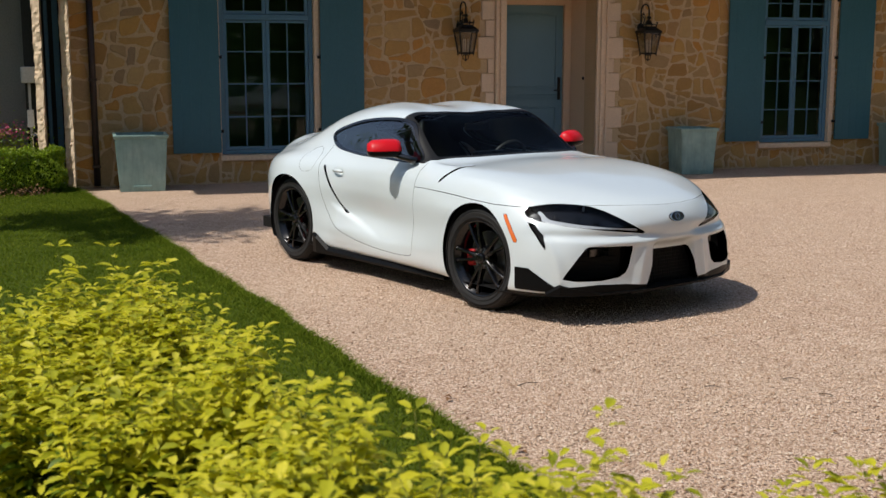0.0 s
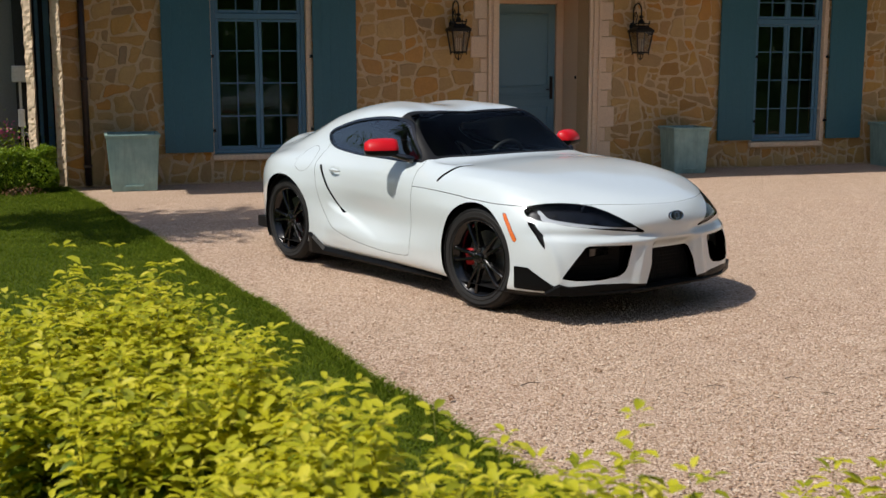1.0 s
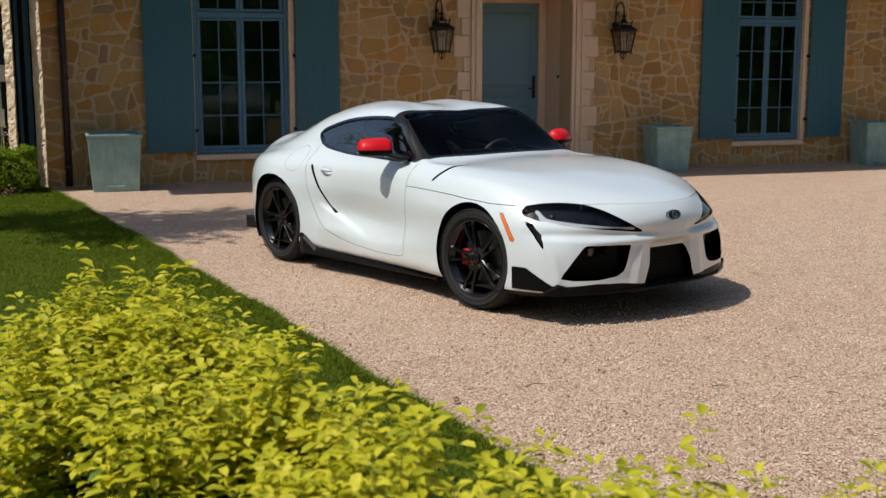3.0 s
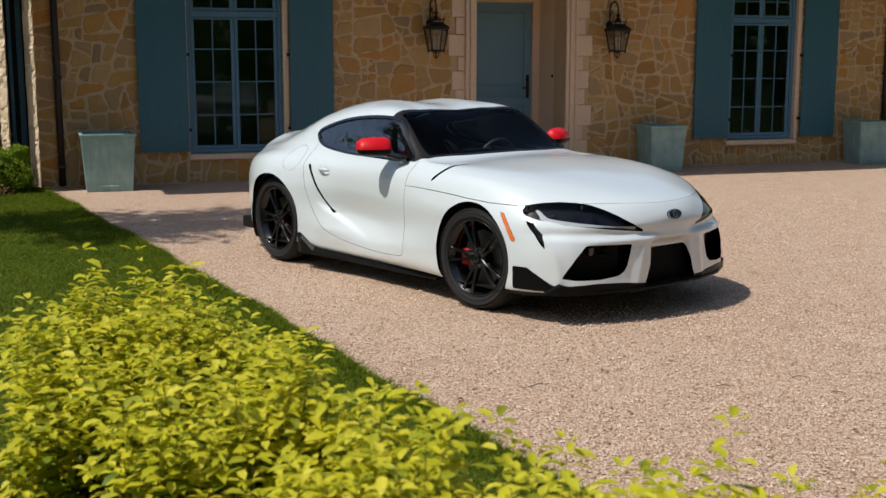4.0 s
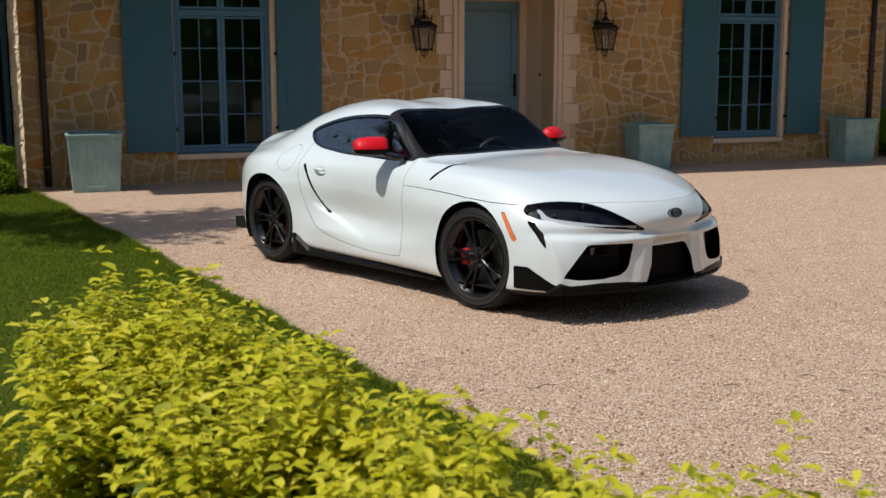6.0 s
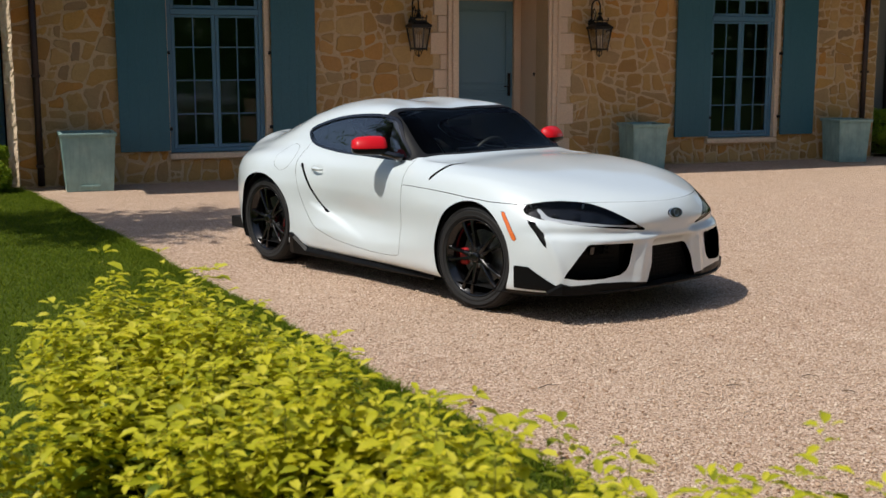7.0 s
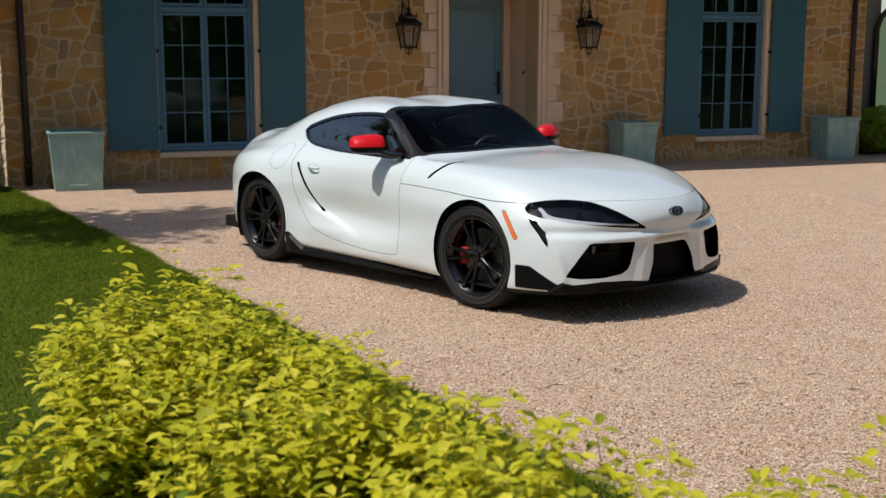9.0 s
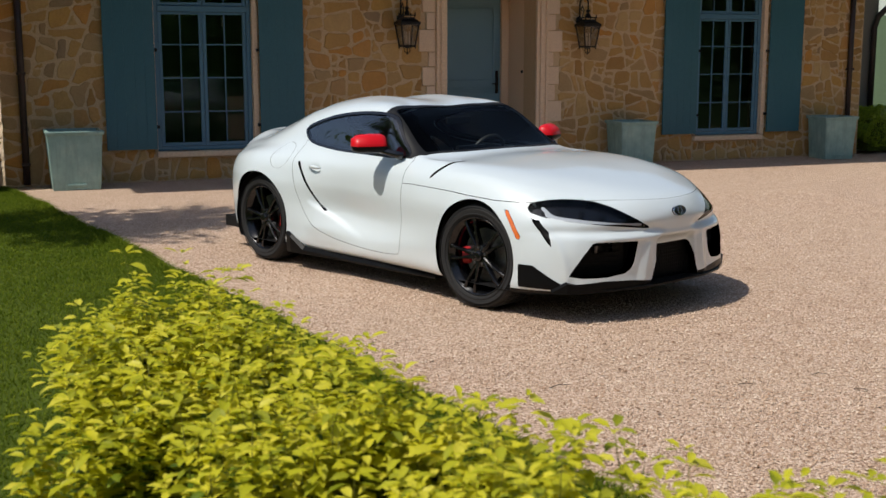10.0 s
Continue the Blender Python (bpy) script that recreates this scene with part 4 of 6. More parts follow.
def tree(x, y, height, crown, label, n=2600, leaf=0.16, low=0.35, seed=1, name="tree"):
    q = np.random.default_rng(seed)
    t = thing(name, pose(x, y, 0), label, "tree", "trees round the forecourt")
    bm = bmesh.new()
    top = Vector((q.normal(0, 0.2), q.normal(0, 0.2), height * 0.8))
    trunk = [Vector((0, 0, -0.05)), Vector((0.05, 0.03, height * 0.2)), Vector((0.0, 0.1, height * 0.45)), top]
    tube(bm, trunk, [height * 0.032, height * 0.025, height * 0.018, 0.02], 10)
    part("trunk", bm, BARK, t, smooth=True)
    ends = []
    bm = bmesh.new()
    for k in range(16):
        s = q.uniform(low, 0.95)
        p0 = Vector((0, 0.05, height * 0.75 * s))
        a = k * 2.4 + q.normal(0, 0.3)
        reach = crown * q.uniform(0.6, 1.0) * math.sqrt(max(0.1, 1 - (s - 0.45) ** 2 * 2))
        p2 = p0 + Vector((math.cos(a) * reach, math.sin(a) * reach, reach * q.uniform(0.2, 0.6)))
        p1 = p0.lerp(p2, 0.5) + Vector((0, 0, reach * 0.1))
        tube(bm, [p0, p1, p2], [height * 0.010, height * 0.006, 0.008], 6)
        for j in range(3):
            p3 = p1.lerp(p2, q.random()) + Vector(q.normal(0, 0.3 * crown, 3)) * 0.6
            tube(bm, [p1.lerp(p2, 0.4), p3], [0.014, 0.005], 4)
            ends.append(p3)
        ends += [p2, p1.lerp(p2, 0.6)]
    part("limbs", bm, BARK, t)
    ends = np.array(ends)
    c = ends[q.integers(0, len(ends), n)] + q.normal(0, crown * 0.13, (n, 3))
    tagged(part("crown", leaves_mesh("crown", c, q.normal(0, 1, (n, 3)), q.normal(0, 0.6, (n, 3)) + [0, 0, 1], leaf * q.uniform(0.6, 1.2, n), TREE_LEAF, 0.6), None, t, "open green leafy crown"), kind="stuff")
    return t


tree(-3.1, -4.35, 9.0, 1.28, "tall leafy shade tree by the house corner", 4600, 0.13, 0.45, 2)
tree(-8.0, -0.5, 7.0, 2.3, "leafy tree beyond the side wing", 5200, 0.14, 0.40, 5)
first = tree(-6, -24, 11, 5.2, "large green tree standing unseen round the forecourt", 5200, 0.30, 0.22, 3)
# first two copies: added out of view to dim the facade's right end
for x, y, a in ((18.0, -2.5, 95), (21, -10.5, 350), (4, -29, 40), (13, -27, 130), (22, -22, 200), (-14, -17, 260), (30, -12, 310), (-16, -5, 20), (8, -38, 75), (-5, -40, 170), (20, -36, 230)):
    copy_thing(first, pose(x, y, 0, 0, 0, a))


def far_woods():
    """The dense dark edge of trees across the forecourt, behind the lawn."""
    q = np.random.default_rng(21)
    n = 17000
    x = q.uniform(-30, 45, n)
    z = q.random(n) ** 0.8 * (6.0 + 1.4 * np.sin(x * 0.7) + 0.8 * np.sin(x * 1.9 + 1))
    p = np.stack([x, -22.5 + q.normal(0, 0.8, n) + 0.6 * np.sin(x * 0.9), z], -1)
    tagged(part("far_woods", leaves_mesh("far_woods", p, q.normal(0, 1, (n, 3)), q.normal(0, 1, (n, 3)), q.uniform(0.35, 0.8, n), TREE_LEAF, 0.7)), "dense dark green woodland edge across the forecourt", "woods", kind="stuff")


far_woods()


def garden_tap():
    t = thing("garden_tap", pose(-0.86, -0.24, 0), "small pale metal garden tap standing behind the hedge", "tap")
    bm = bmesh.new()
    tube(bm, [(0, 0, 0), (0, 0, 0.62), (0.0, -0.01, 0.67), (0.03, -0.02, 0.70), (0.07, -0.02, 0.69), (0.085, -0.02, 0.64)], 0.014, 8)
    part("pipe", bm, CHROME, t, smooth=True)
    bm = bmesh.new()
    lathe(bm, [(0.0, 0.0), (0.03, 0.0), (0.03, 0.012), (0.0, 0.012)], 12, "Z", pose(0.02, -0.02, 0.715))
    part("tap_handle", bm, CHROME, t)


def withered_plant(x, y, seed):
    q = np.random.default_rng(seed)
    t = thing("withered_plant", pose(x, y, 0.02), "small withered reddish-brown plant at the hedge foot", "plant", "withered plants")
    n = 70
    p = q.normal(0, 1, (n, 3)) * [0.07, 0.05, 0.035] + [0, 0, 0.06]
    tagged(part("withered_leaves", leaves_mesh("withered_leaves", p, q.normal(0, 1, (n, 3)), q.normal(0, 1, (n, 3)), q.uniform(0.025, 0.05, n), DRY_LEAF, 0.5), None, t), kind="stuff")
    bm = bmesh.new()
    for k in range(5):
        a = q.random() * 6.28
        tube(bm, [(0, 0, 0), (math.cos(a) * 0.06, math.sin(a) * 0.04, 0.05), (math.cos(a) * 0.13, math.sin(a) * 0.09, 0.07 + 0.05 * q.random())], [0.004, 0.003, 0.002], 4)
    tagged(part("twig", bm, BARK, t), kind="stuff")


garden_tap()
withered_plant(-0.98, -1.12, 1)
withered_plant(-0.78, -1.08, 2)
withered_plant(-1.25, -1.15, 3)


# ---- the sports coupe ----
# The half shell is spanned by ten flowing lines from the tail's centre to the nose's centre,
# each with fourteen stations: x forward from the front axle, y out from the middle, z up.
def line(x, y, z):
    return np.stack([x, y, z], -1)


BODY_LINES = [
    line([-3.22, -3.16, -2.98, -2.78, -2.47, -1.95, -1.45, -1.00, -0.55, 0.00, 0.40, 0.62, 0.74, 0.78],
         [0, 0.40, 0.58, 0.70, 0.78, 0.78, 0.76, 0.76, 0.76, 0.78, 0.79, 0.66, 0.36, 0],
         [0.24, 0.24, 0.22, 0.18, 0.15, 0.14, 0.14, 0.14, 0.14, 0.14, 0.14, 0.15, 0.168, 0.172]),
    line([-3.37, -3.26, -3.05, -2.83, -2.47, -1.95, -1.45, -1.00, -0.58, 0.00, 0.44, 0.745, 0.90, 0.935],
         [0, 0.42, 0.63, 0.785, 0.87, 0.865, 0.835, 0.83, 0.845, 0.87, 0.88, 0.745, 0.41, 0],
         [0.30, 0.29, 0.27, 0.22, 0.19, 0.185, 0.18, 0.18, 0.18, 0.17, 0.185, 0.192, 0.194, 0.195]),
    line([-3.40, -3.29, -3.08, -2.85, -2.47, -1.95, -1.45, -1.00, -0.58, 0.00, 0.44, 0.75, 0.905, 0.945],
         [0, 0.44, 0.655, 0.80, 0.90, 0.88, 0.845, 0.845, 0.866, 0.89, 0.89, 0.75, 0.41, 0],
         [0.44, 0.43, 0.41, 0.37, 0.34, 0.31, 0.30, 0.29, 0.30, 0.34, 0.31, 0.29, 0.285, 0.29]),
    line([-3.40, -3.29, -3.08, -2.86, -2.47, -1.95, -1.45, -1.00, -0.60, 0.00, 0.44, 0.745, 0.905, 0.945],
         [0, 0.44, 0.665, 0.805, 0.92, 0.875, 0.808, 0.808, 0.85, 0.905, 0.885, 0.735, 0.39, 0],
         [0.58, 0.57, 0.56, 0.54, 0.52, 0.50, 0.47, 0.46, 0.47, 0.51, 0.47, 0.45, 0.45, 0.455]),
    line([-3.38, -3.27, -3.06, -2.85, -2.47, -1.98, -1.47, -1.02, -0.60, 0.00, 0.41, 0.715, 0.90, 0.955],
         [0, 0.44, 0.66, 0.80, 0.92, 0.875, 0.820, 0.820, 0.855, 0.905, 0.87, 0.69, 0.36, 0],
         [0.71, 0.70, 0.69, 0.69, 0.67, 0.67, 0.66, 0.65, 0.65, 0.64, 0.615, 0.59, 0.60, 0.625]),
    line([-3.32, -3.22, -3.02, -2.81, -2.47, -2.00, -1.50, -1.05, -0.60, -0.02, 0.36, 0.64, 0.85, 0.905],
         [0, 0.42, 0.63, 0.765, 0.85, 0.835, 0.805, 0.805, 0.82, 0.825, 0.775, 0.60, 0.31, 0],
         [0.82, 0.80, 0.79, 0.80, 0.825, 0.81, 0.79, 0.785, 0.800, 0.815, 0.772, 0.724, 0.702, 0.695]),
    line([-3.28, -3.20, -2.98, -2.74, -2.45, -2.05, -1.55, -1.10, -0.62, -0.06, 0.30, 0.56, 0.78, 0.85],
         [0, 0.36, 0.55, 0.655, 0.705, 0.715, 0.735, 0.75, 0.735, 0.70, 0.62, 0.48, 0.26, 0],
         [0.915, 0.89, 0.865, 0.872, 0.905, 0.935, 0.91, 0.895, 0.890, 0.885, 0.846, 0.792, 0.750, 0.736]),
    line([-3.27, -3.15, -2.95, -2.70, -2.42, -2.08, -1.55, -1.10, -0.64, -0.15, 0.20, 0.46, 0.66, 0.73],
         [0, 0.28, 0.42, 0.505, 0.55, 0.590, 0.605, 0.595, 0.665, 0.56, 0.48, 0.36, 0.19, 0],
         [0.962, 0.947, 0.917, 0.950, 1.020, 1.115, 1.192, 1.190, 0.915, 0.898, 0.870, 0.826, 0.785, 0.770]),
    line([-3.20, -3.10, -2.90, -2.68, -2.42, -2.02, -1.55, -1.14, -0.56, -0.22, 0.10, 0.34, 0.52, 0.58],
         [0, 0.18, 0.25, 0.28, 0.29, 0.30, 0.31, 0.31, 0.34, 0.30, 0.26, 0.20, 0.10, 0],
         [0.960, 0.957, 0.973, 1.045, 1.140, 1.236, 1.282, 1.222, 0.93, 0.913, 0.886, 0.850, 0.816, 0.804]),
    line([-3.10, -3.00, -2.85, -2.65, -2.40, -2.00, -1.55, -1.15, -0.54, -0.25, 0.05, 0.28, 0.42, 0.48],
         [0] * 14,
         [0.95, 0.955, 0.980, 1.045, 1.130, 1.215, 1.256, 1.220, 0.935, 0.920, 0.897, 0.866, 0.838, 0.824]),
]


def flow(p, before, after, steps):
    """A smooth curve through the rows of p (k, m, 3), with end rows before and after given; steps samples a span."""
    q = np.concatenate([before[None], p, after[None]])
    d = np.sqrt(np.maximum(np.linalg.norm(np.diff(q, axis=0), axis=-1, keepdims=True), 1e-4))
    out, where = [], []
    for k in range(len(p) - 1):
        p0, p1, p2, p3 = q[k], q[k + 1], q[k + 2], q[k + 3]
        d0, d1, d2 = d[k], d[k + 1], d[k + 2]
        m1 = d1 * ((p1 - p0) / d0 - (p2 - p0) / (d0 + d1) + (p2 - p1) / d1)
        m2 = d1 * ((p2 - p1) / d1 - (p3 - p1) / (d1 + d2) + (p3 - p2) / d2)
        for t in np.linspace(0, 1, steps, endpoint=k == len(p) - 2) if k < len(p) - 2 else np.linspace(0, 1, steps + 1):
            out.append((2 * t**3 - 3 * t**2 + 1) * p1 + (t**3 - 2 * t**2 + t) * m1 + (3 * t**2 - 2 * t**3) * p2 + (t**3 - t**2) * m2)
            where.append(k + t)
    return np.array(out), np.array(where)


FLIP = np.array([1, -1, 1])


class Sheet:
    """A triangle sheet with normals and its place (u, v) on the shell; edge marks new cuts."""

    def __init__(self, V, N, A, F, edge=None):
        self.V, self.N, self.A, self.F = V, N, A, F
        self.edge = np.zeros(len(V), bool) if edge is None else edge

    def only(self, F):
        used, inv = np.unique(F, return_inverse=True)
        return Sheet(self.V[used], self.N[used], self.A[used], inv.reshape(-1, 3), self.edge[used])

    def split(self, f):
        """The part where f < 0, and the rest, cut along f = 0."""
        n0 = len(self.V)
        s = f[self.F]
        neg = (s < 0).sum(1)
        ins, outs = list(map(tuple, self.F[neg == 3])), list(map(tuple, self.F[neg == 0]))
        V, N, A, cut = [], [], [], {}

        def meet(a, b):
            key = (min(a, b), max(a, b))
            if key not in cut:
                t = f[key[0]] / (f[key[0]] - f[key[1]])
                for store, src in ((V, self.V), (N, self.N), (A, self.A)):
                    store.append(src[key[0]] * (1 - t) + src[key[1]] * t)
                cut[key] = n0 + len(cut)
            return cut[key]

        for tri, k in zip(self.F[(neg == 1) | (neg == 2)], neg[(neg == 1) | (neg == 2)]):
            lone = next(i for i in range(3) if (f[tri[i]] < 0) == (k == 1))
            a, b, c = tri[lone], tri[(lone + 1) % 3], tri[(lone + 2) % 3]
            p, q = meet(a, b), meet(a, c)
            one, two = (ins, outs) if k == 1 else (outs, ins)
            one.append((a, p, q))
            two += [(p, b, c), (p, c, q)]
        if V:
            whole = Sheet(np.concatenate([self.V, V]), np.concatenate([self.N, N]), np.concatenate([self.A, A]), self.F, np.r_[np.zeros(n0, bool), np.ones(len(V), bool)])
        else:
            whole = Sheet(self.V, self.N, self.A, self.F)
        return tuple(whole.only(np.array(x, int).reshape(-1, 3)) if x else None for x in (ins, outs))

    def rim(self, depth, drop=None):
        """Turns the newly cut edge inward, so that the sheet shows its thickness."""
        F = self.F
        e = np.concatenate([F[:, [0, 1]], F[:, [1, 2]], F[:, [2, 0]]])
        key = np.sort(e, 1)
        _, first, count = np.unique(key, axis=0, return_index=True, return_counts=True)
        e = e[first[count == 1]]
        e = e[self.edge[e[:, 0]] & self.edge[e[:, 1]]]
        if not len(e):
            return self
        n0 = len(self.V)
        inward = -self.N if drop is None else np.tile(np.array(drop, float), (n0, 1))
        k = len(e)
        a, b = self.V[e[:, 0]], self.V[e[:, 1]]
        a2, b2 = a + inward[e[:, 0]] * depth, b + inward[e[:, 1]] * depth
        nor = np.cross(b - a, a2 - a)
        nor /= np.linalg.norm(nor, axis=1, keepdims=True) + 1e-12
        V = np.concatenate([self.V, a, b, a2, b2])
        N = np.concatenate([self.N, nor, nor, nor, nor])
        A = np.concatenate([self.A, *[self.A[e[:, i]] for i in (0, 1, 0, 1)]])
        i = n0 + np.arange(k)
        F2 = np.concatenate([np.stack([i + k, i, i + 2 * k], -1), np.stack([i + k, i + 2 * k, i + 3 * k], -1)])
        return Sheet(V, N, A, np.concatenate([F, F2]), np.zeros(len(V), bool))

    def mirrored(self):
        return Sheet(self.V * FLIP, self.N * FLIP, self.A, self.F[:, ::-1])

    def both(self):
        m = self.mirrored()
        return Sheet(np.concatenate([self.V, m.V]), np.concatenate([self.N, m.N]), np.concatenate([self.A, m.A]), np.concatenate([self.F, m.F + len(self.V)]))

    def moved(self, d):
        return Sheet(self.V + self.N * d, self.N, self.A, self.F, self.edge)

    def mesh(self, name, material):
        return mesh_of(name, self.V, self.F, material, True, self.N / (np.linalg.norm(self.N, axis=1, keepdims=True) + 1e-12))


def round_outline(pts, steps=6):
    p = np.array([(a, b, 0) for a, b in pts], float)[:, None]
    c, _ = flow(np.concatenate([p, p[:1]]), p[-1], p[1], steps)
    return c[:-1, 0, :2]


def inside(P, outline):
    """Distance to a closed outline in the plane, negative inside."""
    a, b = np.asarray(outline, float), np.roll(outline, -1, 0)
    best = np.full(len(P), 1e9)
    odd = np.zeros(len(P), bool)
    for p, q in zip(a, b):
        d, w = q - p, P - p
        t = np.clip((w @ d) / (d @ d + 1e-12), 0, 1)
        best = np.minimum(best, np.linalg.norm(w - t[:, None] * d, axis=1))
        cross = ((p[1] > P[:, 1]) != (q[1] > P[:, 1])) & (P[:, 0] < (q[0] - p[0]) * (P[:, 1] - p[1]) / (q[1] - p[1] + 1e-12) + p[0])
        odd ^= cross
    return np.where(odd, -best, best)


def shell():
    lines = np.array(BODY_LINES)
    along, u = flow(lines.transpose(1, 0, 2), lines[:, 1] * FLIP, lines[:, -2] * FLIP, 36)
    rows = along.transpose(1, 0, 2)
    grid, v = flow(rows, 2 * rows[0] - rows[1], rows[-2] * FLIP, 14)
    # ease the bonnet and roof panels
    soft = np.clip((v - 5.3) / 0.5, 0, 1)[:, None] * np.clip((u - 8.3) / 0.6, 0, 1)[None, :]
    soft = soft[..., None]
    for _ in range(140):
        wide = np.concatenate([grid[:, 1:2] * FLIP, grid, grid[:, -2:-1] * FLIP], 1)
        tall = np.concatenate([grid[:1], grid, grid[-2:-1] * FLIP], 0)
        mean = (wide[:, :-2] + wide[:, 2:] + tall[:-2] + tall[2:]) / 4
        grid = grid + soft * 0.8 * (mean - grid)
    grid[:, [0, -1], 1] = 0
    grid[-1, :, 1] = 0
    # the scooped flank: hollow behind the door, swelling out to the rear wheel
    X, Z, Y = grid[..., 0], grid[..., 2], grid[..., 1]
    side = np.clip((Y - 0.7) / 0.08, 0, 1)
    hollow = np.exp(-(((X + 1.30 + (Z - 0.45) * 0.9) / 0.34) ** 2 + ((Z - 0.44) / 0.13) ** 2))
    grid[..., 1] -= 0.024 * side * hollow
    front = np.clip((X - 0.45) / 0.2, 0, 1)
    scallop = np.where(Z > 0.545, np.exp(-(((Z - 0.545) / 0.030) ** 2)), np.exp(-(((Z - 0.545) / 0.022) ** 2))) * np.clip((Y - 0.12) / 0.1, 0, 1)
    grid[..., 0] -= 0.022 * front * scallop
    brow = np.exp(-(((Z - 0.502) / 0.018) ** 2)) * np.clip((0.66 - Y) / 0.1, 0, 1)
    grid[..., 0] += 0.012 * front * brow
    # the face of the mouth leans back under the nose
    lean = np.clip((0.520 - Z) / 0.075, 0, 1) * np.clip((0.20 - Y) / 0.05, 0, 1)
    grid[..., 0] -= 0.040 * front * lean * lean * (3 - 2 * lean)
    tt = np.clip((0.61 - grid[..., 2]) / 0.34, 0, 1)
    off = np.abs(grid[..., 1] - (0.815 - 0.045 * tt)) 
    ridge = np.exp(-((off / 0.022) ** 2)) * np.clip((grid[..., 0] - 0.40) / 0.1, 0, 1) * np.clip((grid[..., 2] - 0.22) / 0.06, 0, 1) * np.clip((0.64 - grid[..., 2]) / 0.04, 0, 1)
    grid[..., 0] += 0.010 * ridge
    grid[..., 1] += 0.008 * ridge
    # struts between the mouth and the side intakes
    strut = np.abs(grid[..., 1] - (0.262 + 0.20 * np.clip(0.45 - grid[..., 2], 0, 1)))
    grid[..., 0] += 0.016 * np.clip(1 - strut / 0.055, 0, 1) * np.clip((grid[..., 0] - 0.6) / 0.1, 0, 1) * np.clip((0.50 - grid[..., 2]) / 0.05, 0, 1) * np.clip((grid[..., 2] - 0.20) / 0.05, 0, 1)
    # crease that runs on from the door vent into a shelf above the sill
    crest = 0.475 - 0.34 * np.clip(grid[..., 0] + 1.60, -0.4, 0.5)
    shelf = np.clip((crest - grid[..., 2]) / 0.030, 0, 1)
    reach = np.clip((grid[..., 0] + 1.80) / 0.12, 0, 1) * np.clip((-1.10 - grid[..., 0]) / 0.35, 0, 1) * np.clip((grid[..., 2] - 0.22) / 0.12, 0, 1)
    grid[..., 1] += 0.022 * shelf * reach * side
    gu, gv = np.gradient(grid, axis=1), np.gradient(grid, axis=0)
    N = np.cross(gu, gv)
    N /= np.linalg.norm(N, axis=-1, keepdims=True) + 1e-12
    if (N * (grid - [-1.2, 0, 0.5])).sum(-1).mean() < 0:
        N = -N
    mid = np.abs(grid[..., 1]) < 1e-6
    N[mid, 1] = 0
    nv, nu = grid.shape[:2]
    A = np.stack(np.broadcast_arrays(u[None, :], v[:, None]), -1).reshape(-1, 2)
    i = (np.arange(nv - 1)[:, None] * nu + np.arange(nu - 1)).ravel()
    F = np.concatenate([np.stack([i, i + 1, i + nu + 1], -1), np.stack([i, i + nu + 1, i + nu], -1)])
    V = grid.reshape(-1, 3)
    N = N.reshape(-1, 3)
    t = V[F]
    flip = (np.cross(t[:, 1] - t[:, 0], t[:, 2] - t[:, 0]) * N[F[:, 0]]).sum(1) < 0
    F[flip] = F[flip][:, ::-1]
    area = np.linalg.norm(np.cross(t[:, 1] - t[:, 0], t[:, 2] - t[:, 0]), axis=1)
    return Sheet(V, N, A, F[area > 1e-10])


WHEEL_Z, TYRE_R = 0.335, 0.335
ARCHES = ((0.045, 0.338, 0.362), (-2.37, 0.338, 0.366))


def wheel(parent, x, y, steer, out):
    """A ten-spoke black wheel: tyre, barrel, spokes, disc. out: +1 or -1, the side it faces."""
    w = part("wheel", wheel.rim, None, parent, "satin black forged ten-spoke wheel")
    w.matrix_basis = pose(x, y, TYRE_R, 0, 0, steer + (0 if out < 0 else 180))
    part("tyre", wheel.tyre, None, w, "black low-profile tyre")
    for k in range(10):
        s = part("spoke", wheel.spoke, None, w)
        s.matrix_basis = pose(0, 0, 0, 0, 72 * (k // 2) + (10 if k % 2 else -10) - 90, 0)
    part("hub_cap", wheel.cap, None, w)
    for k in range(5):
        s = part("wheel_nut", wheel.nut, None, w)
        s.matrix_basis = pose(0, 0, 0, 0, 72 * k + 54, 0)
    part("brake_disc", wheel.disc, None, w, "grey steel brake disc")


